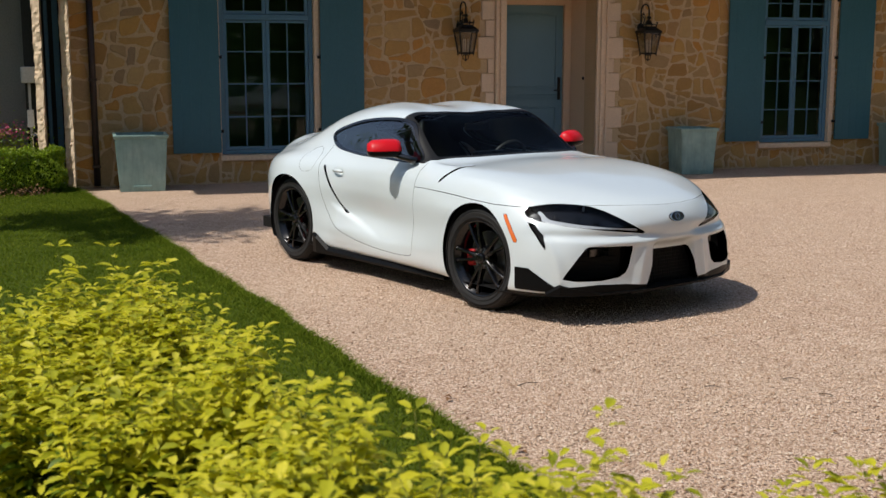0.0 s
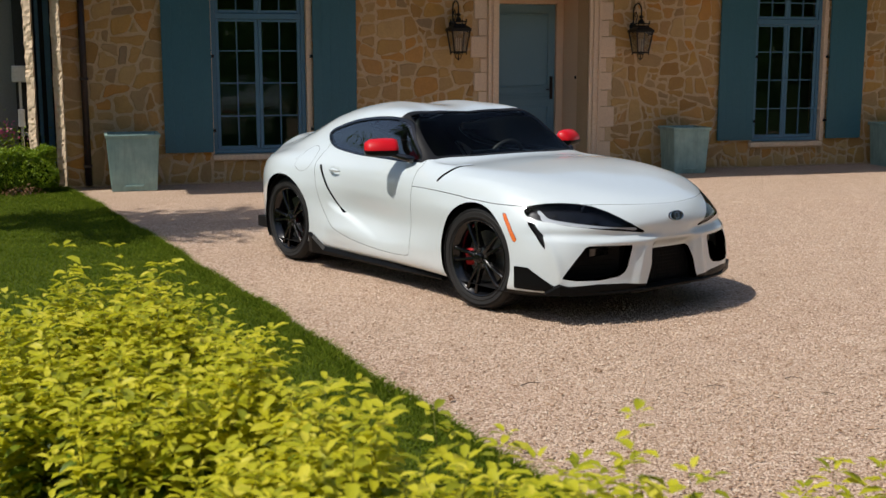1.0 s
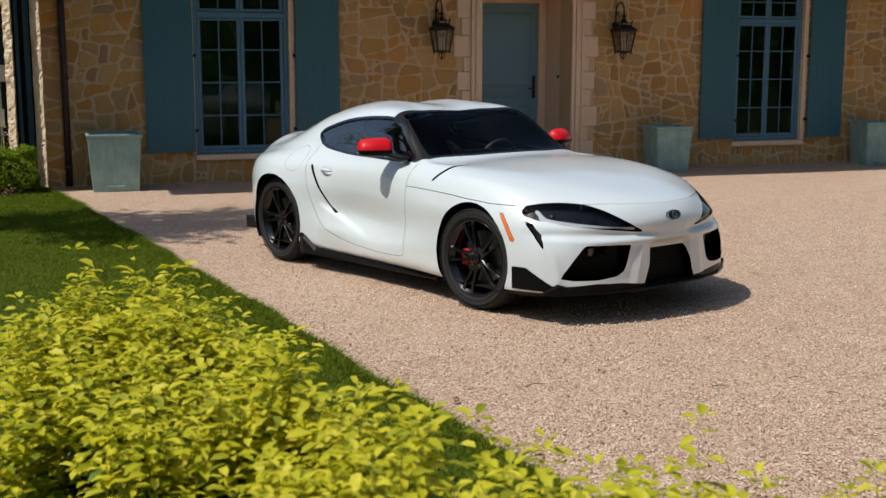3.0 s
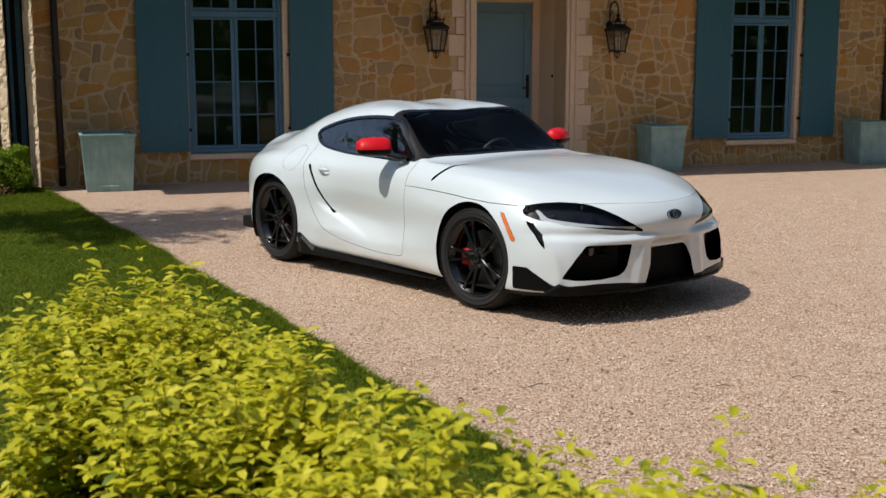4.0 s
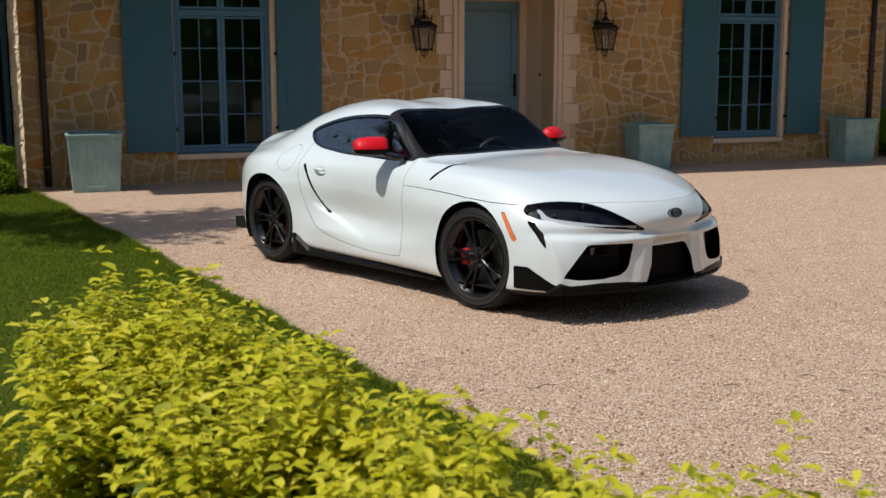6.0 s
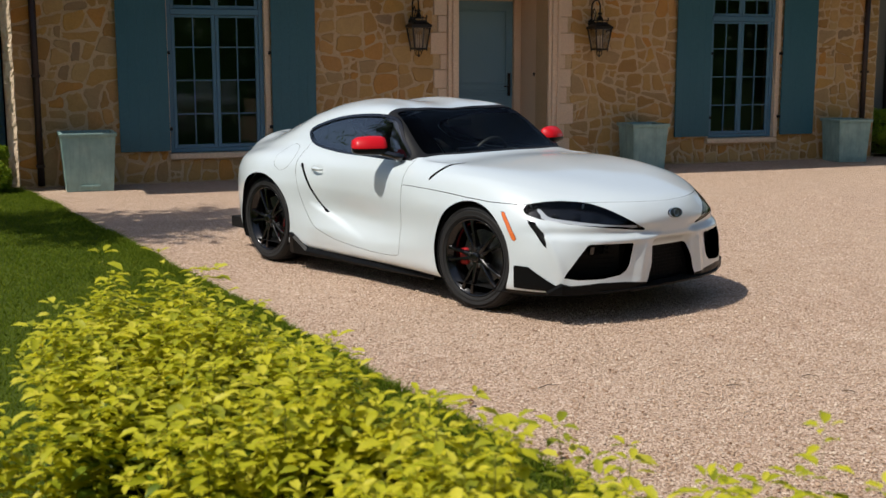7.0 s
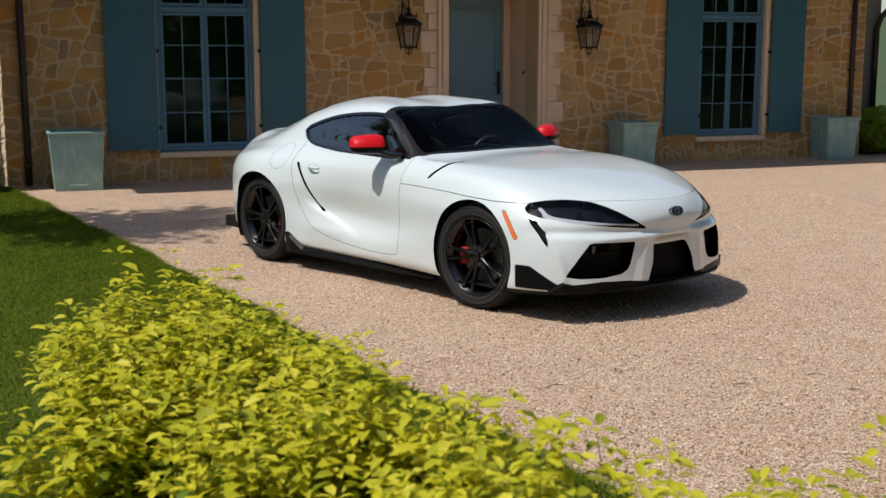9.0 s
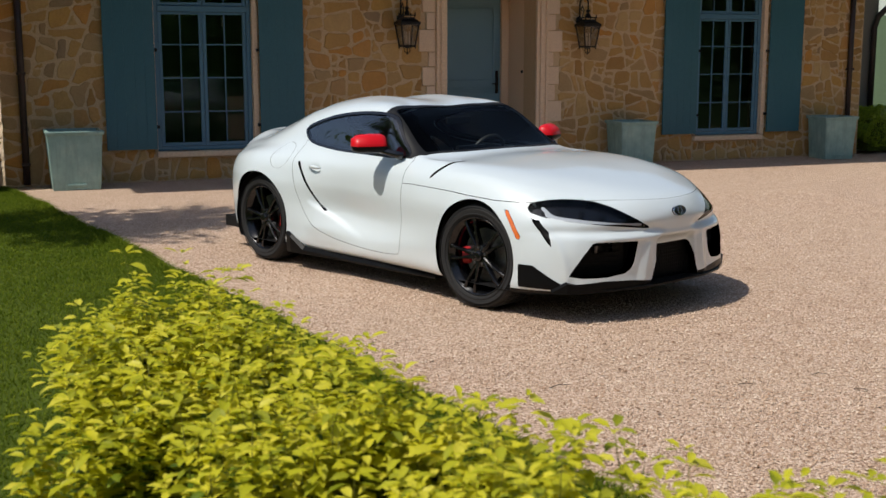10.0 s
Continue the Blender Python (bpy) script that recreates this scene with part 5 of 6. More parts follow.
def wheel_parts():
    bm = bmesh.new()
    R, hw = TYRE_R, 0.128
    lathe(bm, [(0.243, -hw + 0.012), (0.262, -hw), (0.300, -hw - 0.006), (0.322, -hw + 0.012), (R - 0.004, -hw + 0.035), (R, -0.06), (R, 0.06), (R - 0.004, hw - 0.035), (0.322, hw - 0.012), (0.262, hw), (0.243, hw - 0.012)], 72, "Y")
    for r0, r1 in ((0.268, 0.274), (0.312, 0.317)):
        lathe(bm, [(r0, -hw - 0.001 - 0.006 * (r0 > 0.27)), (r0 + 0.002, -hw - 0.006), (r1, -hw - 0.005), (r1 + 0.002, -hw + 0.004)], 72, "Y")
    for k in range(72):
        m = pose(0, 0, 0, 0, k * 5, 0)
        for yy in (-0.075, -0.025, 0.025, 0.075):
            a = [m @ Vector((dx, yy + dy, R + dz)) for dx, dy, dz in ((-0.012, -0.021, 0.0), (0.012, -0.021, 0.0), (0.012, 0.021, 0.0), (-0.012, 0.021, 0.0))]
            b = [m @ Vector((dx, yy + dy, R + 0.0035)) for dx, dy in ((-0.011, -0.020), (0.011, -0.020), (0.011, 0.020), (-0.011, 0.020))]
            va, vb = [bm.verts.new(p) for p in a], [bm.verts.new(p) for p in b]
            bm.faces.new(vb)
            for j in range(4):
                bm.faces.new((va[j], va[(j + 1) % 4], vb[(j + 1) % 4], vb[j]))
    bmesh.ops.recalc_face_normals(bm, faces=bm.faces)
    me = bpy.data.meshes.new("tyre")
    bm.to_mesh(me)
    me.materials.append(RUBBER)
    wheel.tyre = me
    bm = bmesh.new()
    lathe(bm, [(0.244, 0.11), (0.225, 0.10), (0.205, 0.02), (0.210, -0.07), (0.226, -0.095), (0.240, -0.108), (0.249, -0.118), (0.251, -0.126), (0.247, -0.128), (0.240, -0.118)], 72, "Y")
    wheel.rim = bpy.data.meshes.new("rim")
    bm.to_mesh(wheel.rim)
    wheel.rim.polygons.foreach_set("use_smooth", [True] * len(wheel.rim.polygons))
    wheel.rim.materials.append(BLACK_SATIN)
    # a spoke: tapered, dished from the rim in to the hub
    bm = bmesh.new()
    rings = []
    for r, w, y, th in ((0.035, 0.017, -0.106, 0.050), (0.075, 0.013, -0.110, 0.045), (0.13, 0.0095, -0.115, 0.038), (0.19, 0.009, -0.118, 0.030), (0.225, 0.012, -0.117, 0.026), (0.242, 0.017, -0.115, 0.022)):
        off = 0.0
        rings.append([bm.verts.new(p) for p in ((off - w, y + th, r), (off - w, y + 0.006, r), (off - w * 0.55, y, r), (off + w * 0.55, y, r), (off + w, y + 0.006, r), (off + w, y + th, r))])
    for a, b in zip(rings, rings[1:]):
        for k in range(6):
            bm.faces.new((a[k], a[(k + 1) % 6], b[(k + 1) % 6], b[k]))
    bm.faces.new(rings[0])
    bm.faces.new(rings[-1][::-1])
    bmesh.ops.recalc_face_normals(bm, faces=bm.faces)
    wheel.spoke = bpy.data.meshes.new("spoke")
    bm.to_mesh(wheel.spoke)
    wheel.spoke.materials.append(BLACK_SATIN)
    bm = bmesh.new()
    lathe(bm, [(0.0, -0.122), (0.022, -0.121), (0.031, -0.116), (0.036, -0.104), (0.07, -0.098), (0.078, -0.03), (0.0, -0.03)], 24, "Y")
    wheel.cap = bpy.data.meshes.new("cap")
    bm.to_mesh(wheel.cap)
    wheel.cap.materials.append(BLACK_SATIN)
    bm = bmesh.new()
    lathe(bm, [(0.0, -0.113), (0.008, -0.112), (0.010, -0.090), (0.0, -0.090)], 8, "Y", pose(0.056, 0, 0))
    wheel.nut = bpy.data.meshes.new("nut")
    bm.to_mesh(wheel.nut)
    wheel.nut.materials.append(STEEL)
    bm = bmesh.new()
    lathe(bm, [(0.06, -0.035), (0.172, -0.035), (0.174, -0.005), (0.06, -0.005)], 48, "Y")
    wheel.disc = bpy.data.meshes.new("disc")
    bm.to_mesh(wheel.disc)
    wheel.disc.materials.append(STEEL)


def field(S, kind, outline, guard=None):
    """A field on the sheet from an outline seen from the side ('xz'), the front ('yz') or above ('xy')."""
    P = S.V[:, {"xz": [0, 2], "yz": [1, 2], "xy": [0, 1]}[kind]]
    f = inside(P, outline)
    if guard is not None:
        f = np.where(guard(S), f, np.maximum(np.abs(f), 0.02))
    return f


def sports_coupe():
    car = thing("sports_coupe", pose(*CAR_AT, 0, 0, 0, CAR_TURN), "pearl white two-door sports coupe with red mirror caps, parked on gravel", "car")
    S = shell()
    gap = 0.0016

    for cx, cz, r in ARCHES:
        f = np.hypot(S.V[:, 0] - cx, S.V[:, 2] - cz) - r
        f = np.where(S.V[:, 1] > 0.45, f, 0.5)
        _, S = S.split(f)
        S = S.rim(0.05, (0, -1, 0))
        S.edge[:] = False

    def take(S, f, depth=0.012, open_gap=gap, in_rim=True):
        """Cuts a panel out along f = 0 with an open joint round it."""
        one, _ = S.split(f + open_gap)
        _, rest = S.split(f - open_gap)
        one = one.rim(depth) if in_rim else one
        rest = rest.rim(depth)
        one.edge[:], rest.edge[:] = False, False
        return one, rest

    upper = lambda q: (q.V[:, 2] > 0.80) & (q.V[:, 1] > 0.40)
    flank = lambda q: (q.V[:, 1] > 0.55) & (q.V[:, 0] < 0.1) & (q.V[:, 2] < 1.0)
    nose = lambda q: q.V[:, 0] > 0.25

    # greenhouse: black surround first, then the panes in it
    outline = round_outline([(-2.03, 1.035), (-1.94, 0.955), (-1.62, 0.905), (-1.20, 0.893), (-0.80, 0.893), (-0.745, 0.915), (-0.87, 1.03), (-1.0, 1.150), (-1.10, 1.182), (-1.45, 1.180), (-1.80, 1.125)], 5)
    f = field(S, "xz", outline, upper)
    sides, S = take(S, f, 0.02, 0.001)
    low_edge = 6.02 + 0.95 * np.clip((S.A[:, 0] - 7.80) / 0.2, 0, 1)
    f = np.maximum(np.maximum(low_edge - S.A[:, 1], S.A[:, 0] - 7.985), 7.02 - S.A[:, 0] - 0.05 * np.clip(9 - S.A[:, 1], 0, 2))
    screen, S = take(S, f * 0.3, 0.02, 0.0012)
    f = field(sides, "xz", outline, None) + 0.017
    pane, trim = sides.split(f)
    for sh, nm in ((pane.moved(-0.004), "side_window"),):
        for q in (sh, sh.mirrored()):
            ob = part(nm, q.mesh(nm, SIDE_GLASS), None, car, "dark tinted side window")
    trim = trim.rim(0.006)
    for q in (trim, trim.mirrored()):
        part("window_trim", q.mesh("window_trim", BLACK_GLOSS), None, car, "gloss black window trim")
    # windscreen: glass inside a black band, with black pillars
    f = np.maximum(np.maximum(7.10 - screen.A[:, 1], (screen.A[:, 0] - 7.93) * 0.8), 7.05 - screen.A[:, 0])
    glass, band = screen.split(f)
    g = part("windscreen", glass.moved(-0.003).both().mesh("windscreen", CAR_GLASS), None, car, "clear windscreen reflecting trees")
    g.visible_shadow = False
    part("windscreen_pillar_band", band.both().mesh("windscreen_pillar_band", BLACK_PLASTIC), None, car, "black windscreen surround")
    # rear hatch glass
    f = np.maximum(np.maximum(7.35 - S.A[:, 1], 2.75 - S.A[:, 0]), S.A[:, 0] - 5.1)
    hatch, S = take(S, f, 0.012, 0.002)
    part("hatch_glass", hatch.moved(-0.004).both().mesh("hatch_glass", SIDE_GLASS), None, car, "dark tinted rear hatch glass")

    # headlights
    lamp = [(0.800, 0.700), (0.820, 0.676), (0.822, 0.652), (0.795, 0.631), (0.70, 0.606), (0.541, 0.584), (0.40, 0.568), (0.250, 0.551), (0.250, 0.560), (0.300, 0.582), (0.375, 0.628), (0.46, 0.684), (0.515, 0.712), (0.57, 0.724), (0.65, 0.729), (0.72, 0.724), (0.772, 0.713)]
    f = field(S, "yz", lamp, nose)
    lens, S = take(S, f, 0.06, 0.002, False)
    for k, q in ((1, lens), (-1, lens.mirrored())):
        h = part("headlight", q.moved(-0.045).mesh("headlight", BLACK_GLOSS), None, car, "dark swept-back headlight under a clear lens")
        g = part("headlight_lens", q.moved(-0.002).mesh("headlight_lens", LAMP_GLASS), None, h, "clear headlight lens")
        g.visible_shadow = False
        for yy, zz in ((0.62, 0.664), (0.53, 0.648), (0.71, 0.672)):
            at = np.argmin(np.hypot(lens.V[:, 1] - yy, lens.V[:, 2] - zz))
            p, nn = Vector(lens.V[at] - lens.N[at] * 0.030), Vector(lens.N[at])
            p.y, nn.y = p.y * k, nn.y * k
            bm = bmesh.new()
            lathe(bm, [(0.0, 0.004), (0.011, 0.002), (0.015, -0.004), (0.017, 0.004), (0.020, 0.004), (0.020, -0.012)], 16, "Z", Matrix.Translation(p) @ nn.to_track_quat("Z", "Y").to_matrix().to_4x4())
            part("projector", bm, BLACK_SATIN, h, "dark projector lamp")
        low = round_outline([(0.785, 0.638), (0.70, 0.613), (0.541, 0.591), (0.42, 0.577), (0.30, 0.562), (0.30, 0.574), (0.42, 0.590), (0.541, 0.608), (0.70, 0.634), (0.752, 0.650), (0.760, 0.692), (0.774, 0.692), (0.776, 0.652)], 3)
        strip, _ = lens.split(field(lens, "yz", low))
        if strip is not None:
            strip = strip.moved(-0.016)
            part("running_light", (strip if k > 0 else strip.mirrored()).mesh("running_light", LAMP_WHITE), None, h, "white light-guide strip")
    # air intakes in the bumper
    mouth = [(-0.02, 0.442), (0.150, 0.442), (0.163, 0.436), (0.170, 0.425), (0.222, 0.262), (0.240, 0.225), (0.236, 0.205), (-0.02, 0.205)]
    f = np.where(nose(S), inside(np.stack([np.abs(S.V[:, 1]), S.V[:, 2]], -1), mouth), 0.5)
    _, S = S.split(f)
    S = S.rim(0.05, (-1, 0, 0))
    S.edge[:] = False
    duct = [(0.772, 0.290), (0.697, 0.408), (0.640, 0.478), (0.618, 0.487), (0.352, 0.482), (0.345, 0.470), (0.378, 0.352), (0.398, 0.318), (0.440, 0.292), (0.56, 0.276), (0.70, 0.276)]
    f = field(S, "yz", duct, nose)
    _, S = S.split(f)
    S = S.rim(0.07, (-1, -0.15, 0))
    S.edge[:] = False
    # slit under the headlight
    slit = [(0.488, 0.622), (0.545, 0.611), (0.605, 0.550), (0.634, 0.500), (0.641, 0.458), (0.620, 0.478), (0.560, 0.545)]
    f = field(S, "xz", slit, lambda q: (q.V[:, 0] > 0.30) & (q.V[:, 1] > 0.6))
    hole, S = S.split(f)
    S = S.rim(0.03)
    S.edge[:] = False
    for q in (hole.moved(-0.025), hole.mirrored().moved(-0.025)):
        part("slit_vent", q.mesh("slit_vent", BLACK_PLASTIC), None, car, "black slit vent below headlight")
    # black corner blade ahead of the front wheel
    blade = [(0.445, 0.208), (0.440, 0.343), (0.535, 0.343), (0.667, 0.262), (0.735, 0.224), (0.80, 0.215), (0.80, 0.208)]
    f = field(S, "xz", blade, lambda q: (q.V[:, 1] > 0.5) & (q.V[:, 0] > 0.2))
    corner, S = S.split(f)
    for q in (corner.moved(0.006), corner.mirrored().moved(0.006)):
        part("corner_blade", q.mesh("corner_blade", TRIM_BLACK), None, car, "satin black bumper corner blade")
    # amber side marker
    mark = [(0.308, 0.658), (0.335, 0.658), (0.385, 0.60), (0.446, 0.508), (0.440, 0.490), (0.420, 0.494), (0.362, 0.59)]
    f = field(S, "xz", mark, lambda q: (q.V[:, 1] > 0.5) & (q.V[:, 0] > 0.2))
    amber, S = take(S, f, 0.006, 0.001)
    for q in (amber.moved(0.001), amber.mirrored().moved(0.001)):
        part("side_marker", q.mesh("side_marker", AMBER), None, car, "amber side marker lamp")

    # doors
    door = round_outline([(-0.705, 0.735), (-0.708, 0.60), (-0.715, 0.40), (-0.718, 0.262), (-0.78, 0.244), (-1.20, 0.246), (-1.60, 0.312), (-1.79, 0.415), (-1.885, 0.56), (-1.935, 0.70), (-1.965, 0.80), (-1.955, 0.945), (-1.80, 1.2), (-0.9, 1.2), (-0.69, 0.90), (-0.700, 0.84)], 3)
    f = field(S, "xz", door, lambda q: (q.V[:, 1] > 0.5) & (q.V[:, 2] < 0.97))
    panel, S = take(S, f, 0.015, gap)
    slot = round_outline([(-1.908, 0.802), (-1.890, 0.806), (-1.845, 0.750), (-1.748, 0.620), (-1.650, 0.510), (-1.575, 0.462), (-1.600, 0.460), (-1.675, 0.512), (-1.775, 0.622), (-1.872, 0.752)], 4)
    f = field(panel, "xz", slot, flank)
    vent, panel = panel.split(f)
    panel = panel.rim(0.02)
    panel.edge[:] = False
    grip = np.hypot((panel.V[:, 0] + 1.705) / 0.072, (panel.V[:, 2] - 0.765) / 0.042) - 1
    cup, panel = panel.split(grip)
    for k, q in ((-1, panel.mirrored()), (1, panel)):
        d = part("door", q.mesh("door", PAINT), None, car)
        v = vent if k > 0 else vent.mirrored()
        part("door_vent", v.moved(-0.018).mesh("door_vent", BLACK_GLOSS), None, d, "black slot vent")
        c = cup if k > 0 else cup.mirrored()
        dent = np.maximum(0, 1 - np.hypot((c.V[:, 0] + 1.705) / 0.072, (c.V[:, 2] - 0.765) / 0.042) ** 2)
        c = Sheet(c.V - c.N * 0.022 * dent[:, None] ** 0.7, c.N + np.stack([(c.V[:, 0] + 1.705) * -14, 0 * dent, (c.V[:, 2] - 0.765) * -20], -1) * dent[:, None], c.A, c.F)
        part("handle_cup", c.mesh("handle_cup", PAINT), None, d)
        yy = float(np.abs(cup.V[:, 1]).mean())
        bm = bmesh.new()
        tube(bm, [(-1.775, k * (yy + 0.004), 0.772), (-1.74, k * (yy + 0.020), 0.776), (-1.70, k * (yy + 0.024), 0.776), (-1.655, k * (yy + 0.016), 0.772), (-1.640, k * (yy - 0.002), 0.770)], [0.006, 0.012, 0.013, 0.011, 0.005], 10)
        part("door_handle", bm, PAINT, d, smooth=True)
    # bonnet
    joint = np.interp(S.A[:, 0], [8, 9, 9.5, 10.1, 11.2, 11.65, 12.3, 13], [4.56, 4.42, 4.44, 4.56, 5.04, 5.20, 5.36, 5.40])
    f = np.maximum(joint - S.A[:, 1], 7.68 - S.A[:, 0]) * 0.12
    bonnet, S = take(S, f, 0.015, gap * 0.9)
    slash = round_outline([(-0.430, 0.832), (-0.408, 0.832), (-0.345, 0.777), (-0.318, 0.68), (-0.322, 0.585), (-0.336, 0.60), (-0.347, 0.69), (-0.374, 0.775)], 4)
    f = field(bonnet, "xy", slash, lambda q: q.V[:, 2] > 0.6)
    hv, bonnet = bonnet.split(f)
    bonnet = bonnet.rim(0.012)
    hood = part("bonnet", bonnet.both().mesh("bonnet", PAINT), None, car)
    for q in (hv, hv.mirrored()):
        part("bonnet_vent", q.moved(-0.01).mesh("bonnet_vent", BLACK_GLOSS), None, hood, "black slash vent")
    # fuel flap
    f = np.hypot((S.V[:, 0] + 2.13) / 0.105, (S.V[:, 2] - 0.835) / 0.095) - 1
    f = np.where(S.V[:, 1] > 0.5, f * 0.09, 0.5)
    flap, S = take(S, f, 0.008, 0.0009)
    part("fuel_flap", flap.mirrored().mesh("fuel_flap", PAINT), None, car)
    part("quarter_panel_plate", flap.mesh("quarter_panel_plate", PAINT), None, car)
    f = np.maximum(np.maximum(4.35 - S.A[:, 1], S.A[:, 1] - 4.75), S.A[:, 0] - 2.1) * 0.1
    tail, S = take(S, f, 0.012, 0.001)
    for q in (tail, tail.mirrored()):
        part("tail_lamp", q.mesh("tail_lamp", TAIL_RED), None, car, "red tail lamp")
    # bumper underside and sills in black
    foot = np.interp(np.abs(S.V[:, 1]), [0.0, 0.24, 0.40, 0.58, 0.74, 0.80, 0.9], [0.222, 0.232, 0.248, 0.254, 0.242, 0.198, 0.190])
    f = np.where(S.A[:, 0] > 9.8, (S.V[:, 2] - foot) * 10, np.where(S.A[:, 0] < 2.6, S.A[:, 1] - 1.9, S.A[:, 1] - 0.55))
    under, S = S.split(f)
    part("underbody", under.both().mesh("underbody", TRIM_BLACK), None, car, "black lower valance")
    S = S.rim(0.02)
    part("body_shell", S.both().mesh("body_shell", PAINT), None, car, "pearl white painted body")
    # floor pan and inner liners that close the shell
    part("floor_pan", boxes((-3.2, -2.88, -0.68, 0.68, 0.17, 0.26), (-2.06, -0.42, -0.74, 0.74, 0.15, 0.26), (-2.88, -2.06, -0.55, 0.55, 0.17, 0.30), (-0.42, 0.42, -0.55, 0.55, 0.15, 0.30), (0.42, 0.66, -0.5, 0.5, 0.15, 0.24)), BLACK_PLASTIC, car, "black floor pan")
    for cx, cz, r in ARCHES:
        for k in (-1, 1):
            bm = bmesh.new()
            lathe(bm, [(r - 0.002, 0.86), (r + 0.01, 0.55), (0.0, 0.55)], 48, "Y", pose(cx, 0, cz))
            for v in bm.verts:
                v.co.y *= k
            for v in [v for v in bm.verts if v.co.z < 0.16]:
                v.co.z = 0.16
            part("wheel_arch_liner", bm, BLACK_PLASTIC, car, "black wheel arch liner")
    # grille mesh and ducts behind the openings
    part("grille_box", boxes((0.55, 0.855, -0.285, 0.285, 0.16, 0.46)), BLACK_PLASTIC, car, "black grille backing")
    for k in range(-11, 12):
        m = part("grille_bar", boxes((0.868, 0.876, -0.0022, 0.0022, 0.21, 0.43)), BLACK_PLASTIC, car)
        m.matrix_basis = pose(0, k * 0.021, 0)
    for k in range(11):
        m = part("grille_bar", boxes((0.864, 0.872, -0.25, 0.25, -0.002, 0.002)), BLACK_PLASTIC, car)
        m.matrix_basis = pose(0, 0, 0.20 + k * 0.022)
    for k in (-1, 1):
        bm = bmesh.new()
        a = [(0.80, 0.34), (0.62, 0.62), (0.52, 0.78)]
        for z0, z1 in ((0.24, 0.50),):
            lo = [bm.verts.new((x, k * y, z0)) for x, y in a]
            hi = [bm.verts.new((x, k * y, z1)) for x, y in a]
            for j in range(2):
                bm.faces.new((lo[j], lo[j + 1], hi[j + 1], hi[j]))
        duct_ob = part("intake_duct", bm, BLACK_PLASTIC, car, "black side intake")
        part("fog_lens", boxes((0.735, 0.765, min(k * 0.40, k * 0.56), max(k * 0.40, k * 0.56), 0.405, 0.462), bevel=0.006), BLACK_GLOSS, duct_ob, "smoked lamp in the intake")
        for j in range(6):
            z = 0.285 + j * 0.03
            bm = bmesh.new()
            tube(bm, [(0.79, k * 0.38, z), (0.72, k * 0.55, z), (0.63, k * 0.68, z)], 0.0035, 5)
            part("intake_slat", bm, BLACK_PLASTIC, duct_ob)
    # black front splitter
    bm = bmesh.new()
    pts = [(0.66, -0.835), (0.735, -0.785), (0.86, -0.56), (0.945, -0.28), (0.965, 0.0), (0.945, 0.28), (0.86, 0.56), (0.735, 0.785), (0.66, 0.835)]
    rings = []
    for k, (x, y) in enumerate(pts):
        low = 0.018 * max(0.0, 1 - abs(y) / 0.7)
        tipz = 0.055 if 0.74 < abs(y) < 0.8 else 0.0
        rings.append([bm.verts.new(p) for p in ((x * 0.84, y * 0.86, 0.170), (x + 0.012, y * 1.005, 0.184 + low), (x + 0.014, y * 1.006, 0.194 + low + tipz), (x * 0.97, y * 0.985, 0.212 + low + tipz), (x * 0.84, y * 0.86, 0.216))])
    for p, q in zip(rings, rings[1:]):
        for j in range(5):
            bm.faces.new((p[j], p[(j + 1) % 5], q[(j + 1) % 5], q[j]))
    bm.faces.new(rings[0])
    bm.faces.new(rings[-1][::-1])
    bmesh.ops.recalc_face_normals(bm, faces=bm.faces)
    part("front_splitter", bm, TRIM_BLACK, car, "satin black front splitter")
    for k in (-1, 1):
        bm = bmesh.new()
        rings = []
        for x, y, z, fin in ((-2.00, 0.888, 0.128, 0.125), (-1.94, 0.896, 0.126, 0.105), (-1.80, 0.880, 0.124, 0.020), (-1.4, 0.832, 0.120, 0.006), (-0.9, 0.820, 0.120, 0.003), (-0.40, 0.806, 0.124, 0.0)):
            rings.append([bm.verts.new(p) for p in ((x, k * (y - 0.12), z - 0.01), (x, k * y, z - 0.006), (x, k * (y + 0.006), z + 0.006 + fin), (x, k * (y - 0.012), z + 0.03 + fin), (x, k * (y - 0.12), z + 0.05))])
        for p, q in zip(rings, rings[1:]):
            for j in range(5):
                bm.faces.new((p[j], p[(j + 1) % 5], q[(j + 1) % 5], q[j]))
        bm.faces.new(rings[0])
        bm.faces.new(rings[-1][::-1])
        bmesh.ops.recalc_face_normals(bm, faces=bm.faces)
        part("side_skirt", bm, TRIM_BLACK, car, "satin black side skirt")
    # round maker's badge, plain
    bm = bmesh.new()
    m = pose(0.952, 0, 0.640, 0, 74, 0) @ Matrix.Diagonal((0.66, 1.30, 1, 1))
    lathe(bm, [(0.0, 0.006), (0.030, 0.006), (0.048, 0.004), (0.050, -0.006), (0.0, -0.01)], 28, "Z", m)
    badge = part("badge", bm, BLACK_SATIN, car, "dark oval badge")
    bm = bmesh.new()
    lathe(bm, [(0.043, 0.004), (0.0435, 0.009), (0.048, 0.009), (0.0485, 0.004)], 28, "Z", m)
    part("badge_ring", bm, CHROME, badge)
    bm = bmesh.new()
    lathe(bm, [(0.020, 0.005), (0.021, 0.010), (0.025, 0.010), (0.026, 0.005)], 24, "Z", m @ Matrix.Diagonal((1.35, 0.62, 1, 1)))
    part("badge_ring", bm, CHROME, badge)
